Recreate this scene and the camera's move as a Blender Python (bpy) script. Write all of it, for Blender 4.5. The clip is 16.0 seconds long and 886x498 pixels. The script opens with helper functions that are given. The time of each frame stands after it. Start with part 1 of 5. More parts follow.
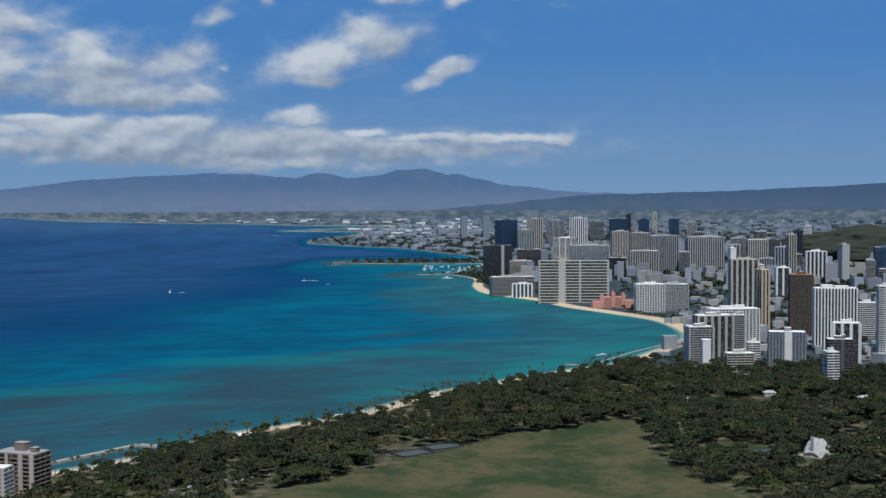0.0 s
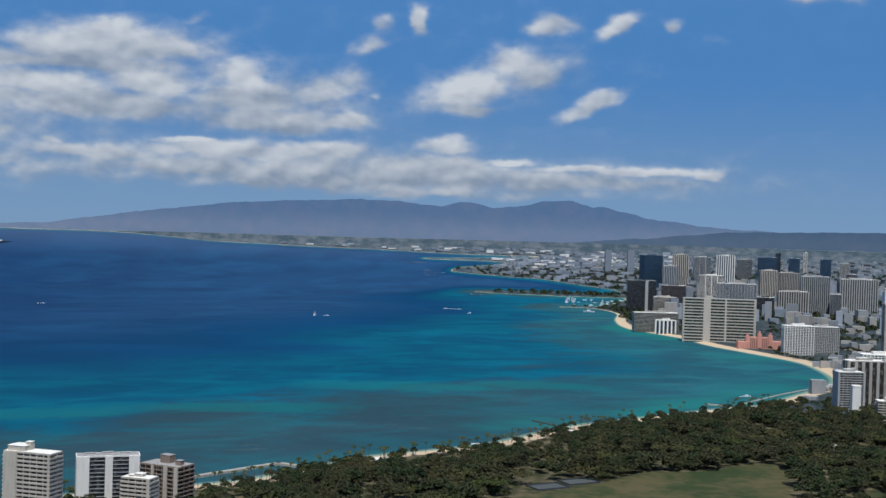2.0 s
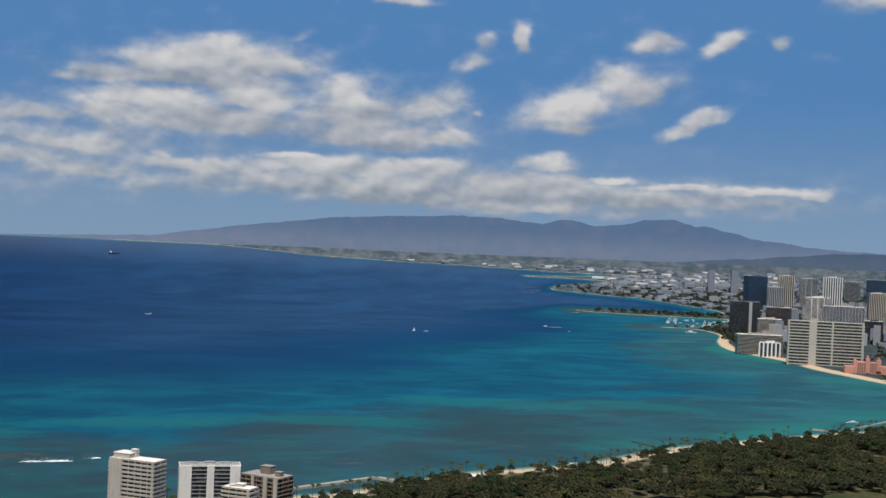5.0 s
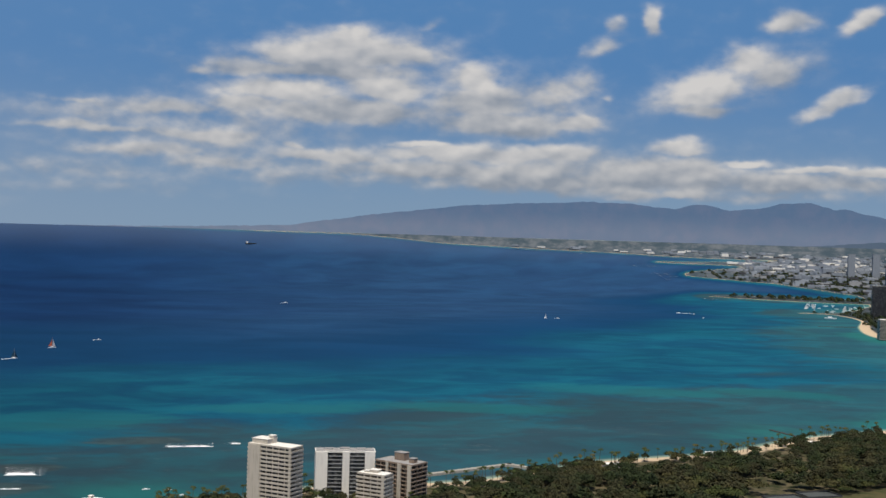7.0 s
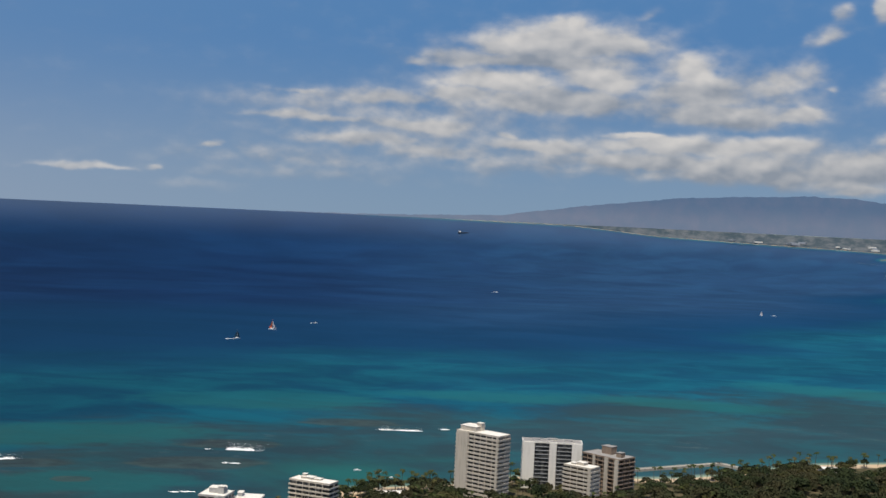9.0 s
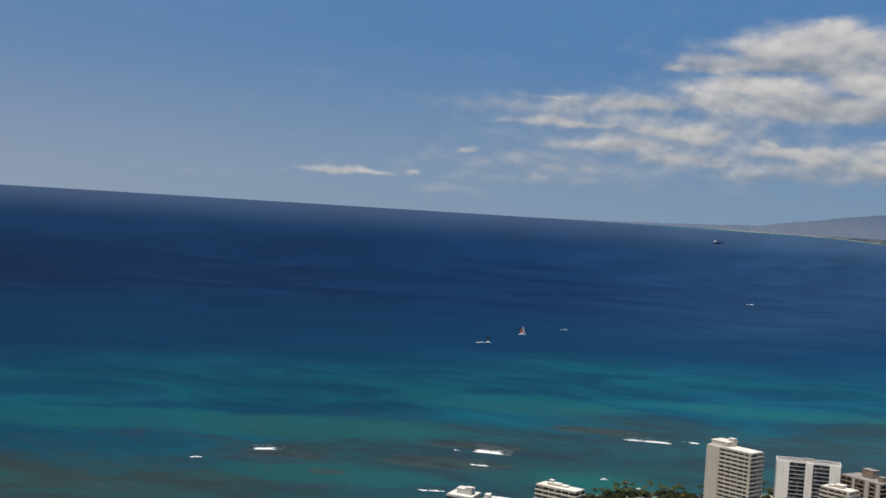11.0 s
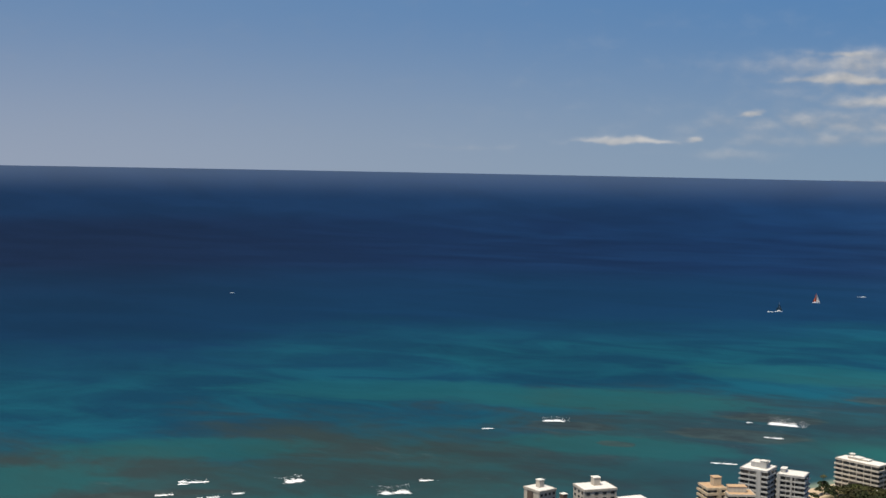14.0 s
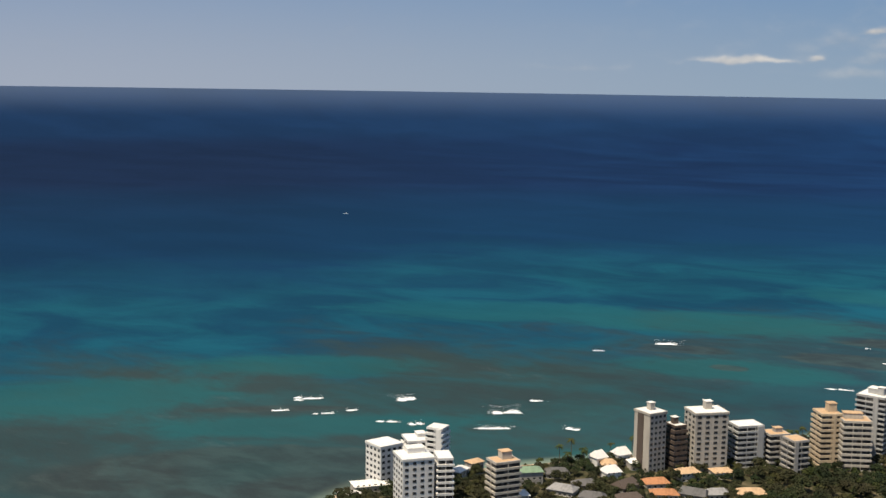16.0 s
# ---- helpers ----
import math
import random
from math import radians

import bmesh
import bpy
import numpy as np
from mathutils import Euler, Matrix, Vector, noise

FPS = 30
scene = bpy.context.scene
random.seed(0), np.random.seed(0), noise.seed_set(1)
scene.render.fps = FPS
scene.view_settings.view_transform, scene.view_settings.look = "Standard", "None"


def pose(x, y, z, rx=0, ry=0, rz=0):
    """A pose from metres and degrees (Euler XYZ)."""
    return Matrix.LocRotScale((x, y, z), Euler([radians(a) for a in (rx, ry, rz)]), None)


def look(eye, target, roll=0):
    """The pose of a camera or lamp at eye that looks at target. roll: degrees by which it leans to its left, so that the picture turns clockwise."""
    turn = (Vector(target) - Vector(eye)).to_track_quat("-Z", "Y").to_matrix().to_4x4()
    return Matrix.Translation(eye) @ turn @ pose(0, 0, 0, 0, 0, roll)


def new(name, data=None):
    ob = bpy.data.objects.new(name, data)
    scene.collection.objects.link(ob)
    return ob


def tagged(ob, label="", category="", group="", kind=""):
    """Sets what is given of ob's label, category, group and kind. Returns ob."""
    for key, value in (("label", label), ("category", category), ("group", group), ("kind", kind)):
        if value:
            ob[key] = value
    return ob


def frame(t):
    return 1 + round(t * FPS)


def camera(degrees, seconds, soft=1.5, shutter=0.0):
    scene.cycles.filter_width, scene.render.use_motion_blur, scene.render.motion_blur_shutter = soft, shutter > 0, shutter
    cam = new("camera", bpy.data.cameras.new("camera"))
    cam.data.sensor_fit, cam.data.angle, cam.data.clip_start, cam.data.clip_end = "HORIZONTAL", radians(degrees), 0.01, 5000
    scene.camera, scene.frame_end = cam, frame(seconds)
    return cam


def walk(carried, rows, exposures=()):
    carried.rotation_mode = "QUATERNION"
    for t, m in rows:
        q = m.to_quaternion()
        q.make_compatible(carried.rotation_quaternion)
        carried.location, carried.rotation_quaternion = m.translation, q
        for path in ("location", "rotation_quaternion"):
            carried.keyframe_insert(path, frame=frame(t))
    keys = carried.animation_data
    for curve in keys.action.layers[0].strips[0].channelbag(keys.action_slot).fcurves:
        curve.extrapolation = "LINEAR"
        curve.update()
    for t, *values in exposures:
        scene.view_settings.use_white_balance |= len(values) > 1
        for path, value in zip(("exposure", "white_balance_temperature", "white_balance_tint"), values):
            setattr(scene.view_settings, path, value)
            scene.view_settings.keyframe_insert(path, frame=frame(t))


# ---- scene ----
# The camera turns in place on a summit: seconds, yaw, pitch, roll.
cam = camera(38.93, 16.0)
SUMMIT = 232.0
TURNS = [
    (0.0, 0.03, -2.21, 0.25),
    (0.5, 1.71, -2.47, -0.17),
    (1.0, 3.39, -2.84, -0.49),
    (1.5, 5.02, -2.25, -1.20),
    (2.0, 6.62, -0.90, -1.62),
    (2.5, 8.07, -0.22, -1.87),
    (3.0, 8.64, -0.27, -1.95),
    (3.2, 8.92, -0.26, -1.94),
    (5.3, 11.78, -0.21, -2.17),
    (5.5, 12.20, -0.08, -1.95),
    (6.0, 13.30, -0.12, -1.59),
    (6.5, 15.41, -0.54, -1.38),
    (7.0, 17.17, -1.07, -1.70),
    (7.5, 19.20, -1.49, -2.18),
    (8.0, 21.53, -1.39, -2.17),
    (8.5, 24.04, -1.60, -3.05),
    (9.0, 26.84, -1.85, -2.68),
    (9.5, 29.61, -1.70, -2.97),
    (10.0, 32.54, -1.63, -2.68),
    (10.2, 33.84, -1.77, -2.94),
    (12.3, 43.97, -2.76, -2.57),
    (12.5, 44.77, -2.94, -2.28),
    (13.0, 46.90, -3.14, -2.30),
    (13.5, 48.81, -3.40, -1.76),
    (14.0, 51.13, -3.93, -1.08),
    (14.5, 52.91, -4.67, -1.15),
    (15.0, 54.38, -5.74, -0.72),
    (15.5, 55.25, -6.69, -0.43),
    (16.0, 56.24, -7.60, -0.87)]
EXPOSURES = [(0.0, 0.0, 5600, 7), (3.0, 0.08, 6000, 8.5), (6.0, 0.07, 6550, 10), (9.0, 0.06, 6650, 10), (12.5, 0.0, 6650, 10), (14.5, 0.14, 6850, 10), (15.5, 0.2, 7000, 10), (16.0, 0.3, 7150, 10)]
walk(cam, [(t, pose(0, 0, SUMMIT, 90 + p, r, y)) for t, y, p, r in TURNS], EXPOSURES)

# ---- sky and sun ----
SUN_LEFT, SUN_HIGH = 188.0, 64.0     # degrees to the left of +y, and above the horizon


def heading(left, high=0.0):
    a, e = radians(left), radians(high)
    return Vector((-math.sin(a) * math.cos(e), math.cos(a) * math.cos(e), math.sin(e)))


sun = new("sun", bpy.data.lights.new("sun", "SUN"))
sun.data.energy, sun.data.angle, sun.data.color = 4.3, radians(0.53), (1.0, 0.915, 0.78)
sun.matrix_basis = look((0, 0, 900), Vector((0, 0, 900)) - heading(SUN_LEFT, SUN_HIGH))


class Nodes:
    """Short hand for building node trees."""

    def __init__(self, tree):
        self.tree = tree
        tree.nodes.clear()

    def add(self, kind, ins=None, operation="", clamp=False, data_type="", smooth=False, operation_vector=""):
        n = self.tree.nodes.new(kind)
        if operation:
            n.operation, n.use_clamp = operation, clamp
        if operation_vector:
            n.operation = operation_vector
        if data_type:
            n.data_type = data_type
        if smooth:
            n.interpolation_type = "SMOOTHSTEP"
        for k, v in (ins or {}).items():
            if isinstance(v, bpy.types.NodeSocket):
                self.tree.links.new(v, n.inputs[k])
            else:
                n.inputs[k].default_value = v
        return n

    def math(self, op, a, b=0.0, c=0.0, clamp=False):
        return self.add("ShaderNodeMath", {0: a, 1: b, 2: c}, operation=op, clamp=clamp).outputs[0]

    def step(self, v, lo, hi):
        return self.add("ShaderNodeMapRange", {0: v, 1: lo, 2: hi, 3: 0.0, 4: 1.0}, smooth=True).outputs[0]

    def mix(self, f, a, b):
        return self.add("ShaderNodeMix", {0: f, 6: a, 7: b}, data_type="RGBA").outputs[2]

    def noise(self, vec, scale, detail=4.0, rough=0.55, distort=0.0):
        return self.add("ShaderNodeTexNoise", {"Vector": vec, "Scale": scale, "Detail": detail, "Roughness": rough, "Distortion": distort}).outputs[0]

    def xyz(self, x, y, z=0.0):
        return self.add("ShaderNodeCombineXYZ", {0: x, 1: y, 2: z}).outputs[0]


# Clouds, puff by puff: degrees left of +y, degrees high, half width, half height, body, sunlit share, lean.
UPPER_BANK = [
    (21.67, 7.62, 3.87, 0.86, 1, 0.6, 0), (21.44, 8.41, 1.29, 0.46, 1, 1, 0), (24.24, 7.49, 1.29, 0.62, 0.9, 0.8, 0), (18.71, 7.7, 1.16, 0.46, 0.9, 0.6, 0),
    (22.92, 6.84, 4.91, 0.41, 0.9, 0.15, 0), (26.52, 6.76, 1.55, 0.46, 0.8, 0.5, 0), (24.43, 5.84, 2.84, 0.57, 1, 0.85, 0), (19.80, 6.10, 1.94, 0.62, 1, 0.95, 0),
    (22.08, 5.04, 5.17, 0.62, 0.95, 0.35, 0), (25.95, 5.19, 2.07, 0.46, 0.9, 0.8, 0), (30.01, 4.89, 2.84, 0.34, 0.8, 0.6, 0), (33.26, 5.02, 2.07, 0.18, 0.55, 0.3, 0)]
MIDDLE_BANK = [
    (15.85, 6.52, 1.16, 0.83, 1, 1, 0), (15.42, 5.52, 2.58, 0.72, 1, 0.4, 0), (11.67, 6.36, 1.29, 0.67, 0.85, 0.6, 0), (12.91, 5.96, 1.29, 0.77, 0.7, 0.35, 0),
    (11.35, 4.74, 1.24, 0.39, 1, 0.9, 0), (14.62, 4.65, 3.62, 0.57, 0.95, 0.45, 0), (10.08, 5.82, 0.30, 0.23, 0.5, 0.7, 0), (32.73, 3.90, 3.36, 0.23, 0.8, 0.75, 0),
    (27.94, 3.73, 2.84, 0.36, 0.85, 0.6, 0), (30.20, 2.96, 3.87, 0.36, 0.75, 0.5, 0), (27.39, 2.52, 2.84, 0.46, 0.75, 0.6, 0), (24.08, 3.38, 0.57, 0.23, 0.7, 0.6, 0), (28.30, 6.60, 0.72, 0.28, 0.7, 0.6, 0)]
LOW_BANK = [
    (18.16, 3.60, 1.55, 0.17, 1, 1, 0), (16.61, 3.24, 4.13, 0.36, 1, 0.75, 0), (22.26, 2.99, 3.36, 0.36, 0.9, 0.6, 0), (12.80, 3.31, 3.10, 0.46, 0.95, 0.65, 0),
    (16.07, 2.49, 6.72, 0.46, 0.9, 0.35, 0), (13.25, 2.15, 0.67, 0.41, 1, 0.95, 0), (12.75, 2.09, 5.68, 0.57, 0.9, 0.25, 0), (6.64, 3.67, 1.29, 0.41, 0.95, 0.85, 0),
    (7.32, 2.71, 3.87, 0.67, 0.9, 0.35, 0), (6.55, 1.73, 1.29, 0.26, 1, 0.85, 0), (9.74, 1.88, 1.03, 0.41, 0.9, 0.7, 0), (33.91, 1.98, 6.72, 0.67, 0.42, 0.45, 0), (33.14, 1.26, 8.52, 0.46, 0.36, 0.45, 0)]
RANGE_BANK = [
    (3.69, 3.17, 0.98, 0.17, 0.95, 1, 0), (-2.64, 2.83, 2.84, 0.2, 1, 1, 0), (0.62, 2.89, 2.32, 0.16, 0.9, 0.9, 0), (-5.23, 2.69, 0.72, 0.23, 1, 0.85, 0),
    (1.11, 2.32, 6.72, 0.52, 0.8, 0.3, 0), (7.78, 2.24, 5.17, 0.72, 0.85, 0.3, 0), (8.53, 1.57, 1.55, 0.26, 0.95, 0.7, 0), (6.73, 1.63, 1.03, 0.21, 0.9, 0.7, 0), (3.13, 1.69, 4.39, 0.36, 0.6, 0.5, 0)]
FAIR = [
    (5.73, 6.28, 2.20, 0.83, 1, 0.95, -0.25), (3.72, 7.60, 1.16, 0.72, 0.95, 0.7, -0.2), (2.67, 6.99, 1.55, 0.93, 0.75, 0.4, -0.2), (1.03, 7.40, 1.03, 0.88, 0.36, 0.4, 0),
    (5.83, 5.46, 1.55, 0.36, 0.8, 0.25, 0), (-0.04, 5.78, 1.42, 0.36, 0.9, 0.7, -0.45), (10.18, 8.22, 1.03, 0.41, 0.6, 0.5, -0.25), (9.57, 9.07, 0.46, 0.41, 0.55, 0.5, 0),
    (7.90, 9.38, 0.46, 0.67, 0.85, 0.65, 0.2), (1.86, 9.27, 1.24, 0.41, 0.8, 0.55, 0), (-1.05, 9.17, 0.88, 0.46, 0.8, 0.6, -0.45), (-3.61, 9.31, 0.46, 0.36, 0.7, 0.5, 0)]
VEIL = [
    (22.3, 6.3, 6.3, 1.7, 0.56, 0.35, 0), (14.8, 5.3, 4.6, 1.3, 0.58, 0.4, 0), (28.5, 3.7, 8.0, 1.3, 0.52, 0.45, 0), (13.0, 2.6, 14.0, 0.95, 0.66, 0.35, 0),
    (2.0, 2.2, 8.5, 0.65, 0.58, 0.35, 0), (22.0, 2.1, 8.0, 0.6, 0.5, 0.5, 0), (3.4, 6.6, 3.6, 1.5, 0.34, 0.4, -0.2), (31.5, 4.6, 6.0, 0.7, 0.46, 0.4, 0)]
STRAYS = [
    (-9.01, 10.93, 2.84, 0.57, 0.95, 0.6, 0.1), (13.49, 10.79, 1.42, 0.25, 0.8, 0.6, 0), (18.01, 9.00, 0.62, 0.36, 0.4, 0.4, -0.5), (-5.63, 8.69, 0.62, 0.23, 0.35, 0.4, 0),
    (42.93, 1.14, 2.07, 0.16, 0.75, 0.9, 0), (39.87, 1.26, 0.41, 0.14, 0.6, 0.9, 0), (37.40, 2.39, 0.57, 0.18, 0.7, 0.7, 0), (50.38, 0.72, 2.07, 0.21, 0.35, 0.6, 0), (38.32, 0.53, 3.10, 0.31, 0.4, 0.6, 0)]

world = bpy.data.worlds.new("world")
scene.world = world
world.use_nodes = True

w = Nodes(world.node_tree)
ray = w.add("ShaderNodeTexCoord").outputs["Generated"]
sep = w.add("ShaderNodeSeparateXYZ", {0: ray})
left = w.math("MULTIPLY", w.math("ARCTAN2", w.math("MULTIPLY", sep.outputs[0], -1.0), sep.outputs[1]), 180 / math.pi)
high = w.math("MULTIPLY", w.math("ARCSINE", sep.outputs[2]), 180 / math.pi)
sky = w.add("ShaderNodeTexSky")
sky.sky_type, sky.sun_disc, sky.sun_elevation, sky.sun_rotation = "NISHITA", False, radians(SUN_HIGH), radians(-SUN_LEFT)
sky.altitude, sky.air_density, sky.dust_density, sky.ozone_density = 200.0, 1.0, 0.6, 2.0


def flat_noise(dl, dh, z, scale, detail, rough):
    """Noise over the sky, drawn out level with the horizon."""
    return w.noise(w.xyz(w.math("MULTIPLY_ADD", left, 0.62, dl), w.math("ADD", high, dh), z), scale, detail, rough)


left_w = w.math("MULTIPLY_ADD", w.math("SUBTRACT", flat_noise(0, 0, 0.0, 0.9, 2.5, 0.5), 0.5), 1.5, left)
high_w = w.math("MULTIPLY_ADD", w.math("SUBTRACT", flat_noise(0, 0, 7.0, 0.9, 2.5, 0.5), 0.5), 0.8, high)
total, weight, bright = 0.0, 1e-4, 0.0
for la, hi, wa, we, body, sunlit, lean in UPPER_BANK + MIDDLE_BANK + LOW_BANK + RANGE_BANK + FAIR + VEIL + STRAYS:
    dx = w.math("SUBTRACT", left_w, la)
    dy = w.math("MULTIPLY_ADD", dx, -lean, w.math("SUBTRACT", high_w, hi))
    dx, dy = w.math("DIVIDE", dx, wa * 1.2), w.math("DIVIDE", dy, we * 1.35)
    below = w.math("MULTIPLY", w.math("MINIMUM", dy, 0.0), 1.35)
    q = w.math("MULTIPLY_ADD", below, below, w.math("MULTIPLY", dx, dx))
    over = w.math("MAXIMUM", dy, 0.0)
    q = w.math("MULTIPLY_ADD", over, over, q)
    v = w.math("MULTIPLY", w.math("POWER", 2.0, w.math("MULTIPLY", q, -1.44)), body)
    vv = w.math("MULTIPLY", v, v)
    total = w.add("ShaderNodeMath", {0: total, 1: v, 2: 0.2}, operation="SMOOTH_MAX").outputs[0]
    weight = w.math("ADD", weight, vv)
    bright = w.math("MULTIPLY_ADD", vv, w.math("MULTIPLY_ADD", dy, 0.32, sunlit), bright)
puff = flat_noise(0, 0, 3.0, 1.0, 2.6, 0.42)
puff_over = flat_noise(0.12, 0.34, 3.0, 1.0, 2.6, 0.42)
fine = flat_noise(0, 0, 9.0, 4.0, 3.0, 0.55)
gate = w.math("MULTIPLY", total, 2.2, clamp=True)
ragged = w.math("MULTIPLY_ADD", w.math("SUBTRACT", fine, 0.5), 0.2, w.math("MULTIPLY", w.math("SUBTRACT", puff, 0.5), 0.8))
here = w.math("MULTIPLY_ADD", ragged, gate, total)
cover = w.step(here, 0.14, 0.80)
lit = w.math("DIVIDE", bright, weight)
lit = w.math("MULTIPLY_ADD", w.math("SUBTRACT", puff, puff_over), 1.35, lit)
lit = w.math("MULTIPLY_ADD", w.math("SUBTRACT", fine, 0.5), 0.10, w.math("MULTIPLY_ADD", lit, 1.1, -0.12), clamp=True)
cloud_colour = w.mix(lit, (2.5, 2.85, 3.4, 1), (6.2, 6.05, 5.9, 1))
# Clear air: deep blue aloft, paler towards the horizon and towards the sun.
sunward = w.step(left, 20.0, 80.0)
aloft = w.mix(sunward, (0.82, 2.08, 4.3, 1), (1.3, 2.35, 4.2, 1))
brink = w.mix(sunward, (2.0, 3.0, 4.25, 1), (2.75, 3.3, 4.4, 1))
low_air = w.mix(w.step(high, -1.0, 8.0), brink, aloft)
dome = w.mix(w.step(high, 10.0, 40.0), low_air, sky.outputs[0])
cover = w.math("MULTIPLY", cover, w.step(high, -0.2, 1.6))
full = w.mix(w.math("MULTIPLY", cover, 0.93), dome, cloud_colour)
back = w.add("ShaderNodeBackground", {0: full, 1: 0.10})
w.add("ShaderNodeOutputWorld", {0: back.outputs[0]})


# ---- materials ----
def material(name):
    m = bpy.data.materials.new(name)
    m.use_nodes = True
    return m, Nodes(m.node_tree)


def surface(n, colour, rough=0.7, metal=0.0, bump=None, power=0.3, spec=0.4):
    p = n.add("ShaderNodeBsdfPrincipled", {"Base Color": colour, "Roughness": rough, "Metallic": metal, "Specular IOR Level": spec})
    if bump is not None:
        b = n.add("ShaderNodeBump", {"Height": bump, "Strength": power, "Distance": 1.0})
        n.tree.links.new(b.outputs[0], p.inputs["Normal"])
    n.add("ShaderNodeOutputMaterial", {0: p.outputs[0]})


def rgb(r, g, b):
    return (r, g, b, 1.0)


def paint(name, colour, rough=0.75, stain=0.25, spec=0.3):
    """Painted or rendered concrete with streaks of rain and soot."""
    m, n = material(name)
    where = n.add("ShaderNodeTexCoord").outputs["Object"]
    sp = n.add("ShaderNodeSeparateXYZ", {0: where})
    streak = n.noise(n.xyz(sp.outputs[0], sp.outputs[1], n.math("MULTIPLY", sp.outputs[2], 0.12)), 0.55, 5.0)
    grain = n.noise(where, 2.5, 3.0)
    own = n.add("ShaderNodeObjectInfo").outputs["Random"]
    k = n.math("MULTIPLY_ADD", n.step(streak, 0.42, 0.75), -stain, 1.0)
    k = n.math("MULTIPLY", k, n.math("MULTIPLY_ADD", grain, 0.16, 0.92))
    k = n.math("MULTIPLY", k, n.math("MULTIPLY_ADD", own, 0.12, 0.94))
    mixed = n.mix(k, rgb(0.0, 0.0, 0.0), colour)
    surface(n, mixed, rough, spec=spec)
    return m


def glazing(name, colour):
    """Tinted glazing with blinds drawn behind some panes."""
    m, n = material(name)
    where = n.add("ShaderNodeTexCoord").outputs["Object"]
    sp = n.add("ShaderNodeSeparateXYZ", {0: where})
    cell = n.xyz(n.math("FLOOR", n.math("DIVIDE", sp.outputs[0], 2.2)), n.math("FLOOR", n.math("DIVIDE", sp.outputs[1], 2.2)),
                 n.math("FLOOR", n.math("DIVIDE", sp.outputs[2], 3.0)))
    pick = n.add("ShaderNodeTexWhiteNoise", {"Vector": cell}).outputs[0]
    blind = n.math("MULTIPLY", n.step(pick, 0.62, 0.98), 0.55)
    surface(n, n.mix(n.math("MULTIPLY", blind, 0.7), colour, rgb(0.26, 0.25, 0.24)), 0.18, spec=0.5)
    return m


WHITE = paint("white_paint", rgb(0.70, 0.68, 0.64), stain=0.16)
CREAM = paint("cream_paint", rgb(0.46, 0.42, 0.36))
SAND_WALL = paint("sandy_render", rgb(0.50, 0.40, 0.28))
BEIGE = paint("beige_concrete", rgb(0.35, 0.33, 0.30))
GREY = paint("grey_concrete", rgb(0.27, 0.28, 0.29))
PALE = paint("pale_concrete", rgb(0.37, 0.37, 0.36))
BROWN = paint("brown_panel", rgb(0.100, 0.076, 0.062))
PINK = paint("pink_stucco", rgb(0.56, 0.27, 0.21))
# Concrete for distant blocks, its colour shifted blue to stand in for haze.
HAZED_GREY = paint("hazed_grey_concrete", rgb(0.20, 0.23, 0.27))
HAZED_PALE = paint("hazed_pale_concrete", rgb(0.29, 0.32, 0.36))
TAN_BROWN = paint("tan_brown_panel", rgb(0.23, 0.175, 0.135))
DARK = paint("dark_panel", rgb(0.055, 0.058, 0.065))
MAROON = paint("maroon_panel", rgb(0.115, 0.10, 0.105))
BLUE = paint("blue_panel", rgb(0.05, 0.10, 0.17))
ROOFING = paint("pale_roofing", rgb(0.78, 0.75, 0.69), 0.85, 0.25)
GRAVEL = paint("grey_roofing", rgb(0.30, 0.29, 0.28), 0.9, 0.35)
TERRA = paint("orange_roofing", rgb(0.46, 0.21, 0.10), 0.85, 0.35)
OCHRE = paint("ochre_roofing", rgb(0.55, 0.37, 0.22), 0.85, 0.3)
GREENISH = paint("green_roofing", rgb(0.20, 0.29, 0.19), 0.8, 0.3)
SHINGLE = paint("grey_shingle", rgb(0.13, 0.125, 0.12), 0.9, 0.35)
BRONZE_GLASS = glazing("bronze_glazing", rgb(0.035, 0.03, 0.026))
BLUE_GLASS = glazing("blue_glazing", rgb(0.02, 0.045, 0.075))
SMOKE_GLASS = glazing("smoke_glazing", rgb(0.03, 0.034, 0.038))
GREEN_GLASS = glazing("green_glazing", rgb(0.018, 0.036, 0.032))
CONCRETE = paint("sea_wall_concrete", rgb(0.33, 0.31, 0.27), 0.9, 0.4)
HILL = paint("scrub_hill", rgb(0.030, 0.036, 0.024), 0.95, 0.5)
ROCK = paint("basalt_rock", rgb(0.06, 0.055, 0.05), 0.95, 0.4)
COURT = paint("court_asphalt", rgb(0.07, 0.08, 0.08), 0.9, 0.2)


def foliage(name, dark, light, dry):
    m, n = material(name)
    where = n.add("ShaderNodeNewGeometry")
    isl = where.outputs["Random Per Island"]
    own = n.add("ShaderNodeObjectInfo").outputs["Random"]
    patch = n.noise(where.outputs["Position"], 0.035, 3.0)
    each = n.noise(where.outputs["Position"], 0.075, 2.0)
    c = n.mix(n.math("MULTIPLY_ADD", isl, 0.5, n.math("MULTIPLY", n.step(each, 0.35, 0.68), 0.5)), dark, light)
    c = n.mix(n.math("MULTIPLY", n.step(n.math("MULTIPLY_ADD", own, 0.25, patch), 0.55, 0.85), 0.6), c, dry)
    p = n.add("ShaderNodeBsdfPrincipled", {"Base Color": c, "Roughness": 0.75, "Specular IOR Level": 0.15})
    t = n.add("ShaderNodeBsdfTranslucent", {0: c})
    a = n.add("ShaderNodeMixShader", {0: 0.25, 1: p.outputs[0], 2: t.outputs[0]})
    n.add("ShaderNodeOutputMaterial", {0: a.outputs[0]})
    return m


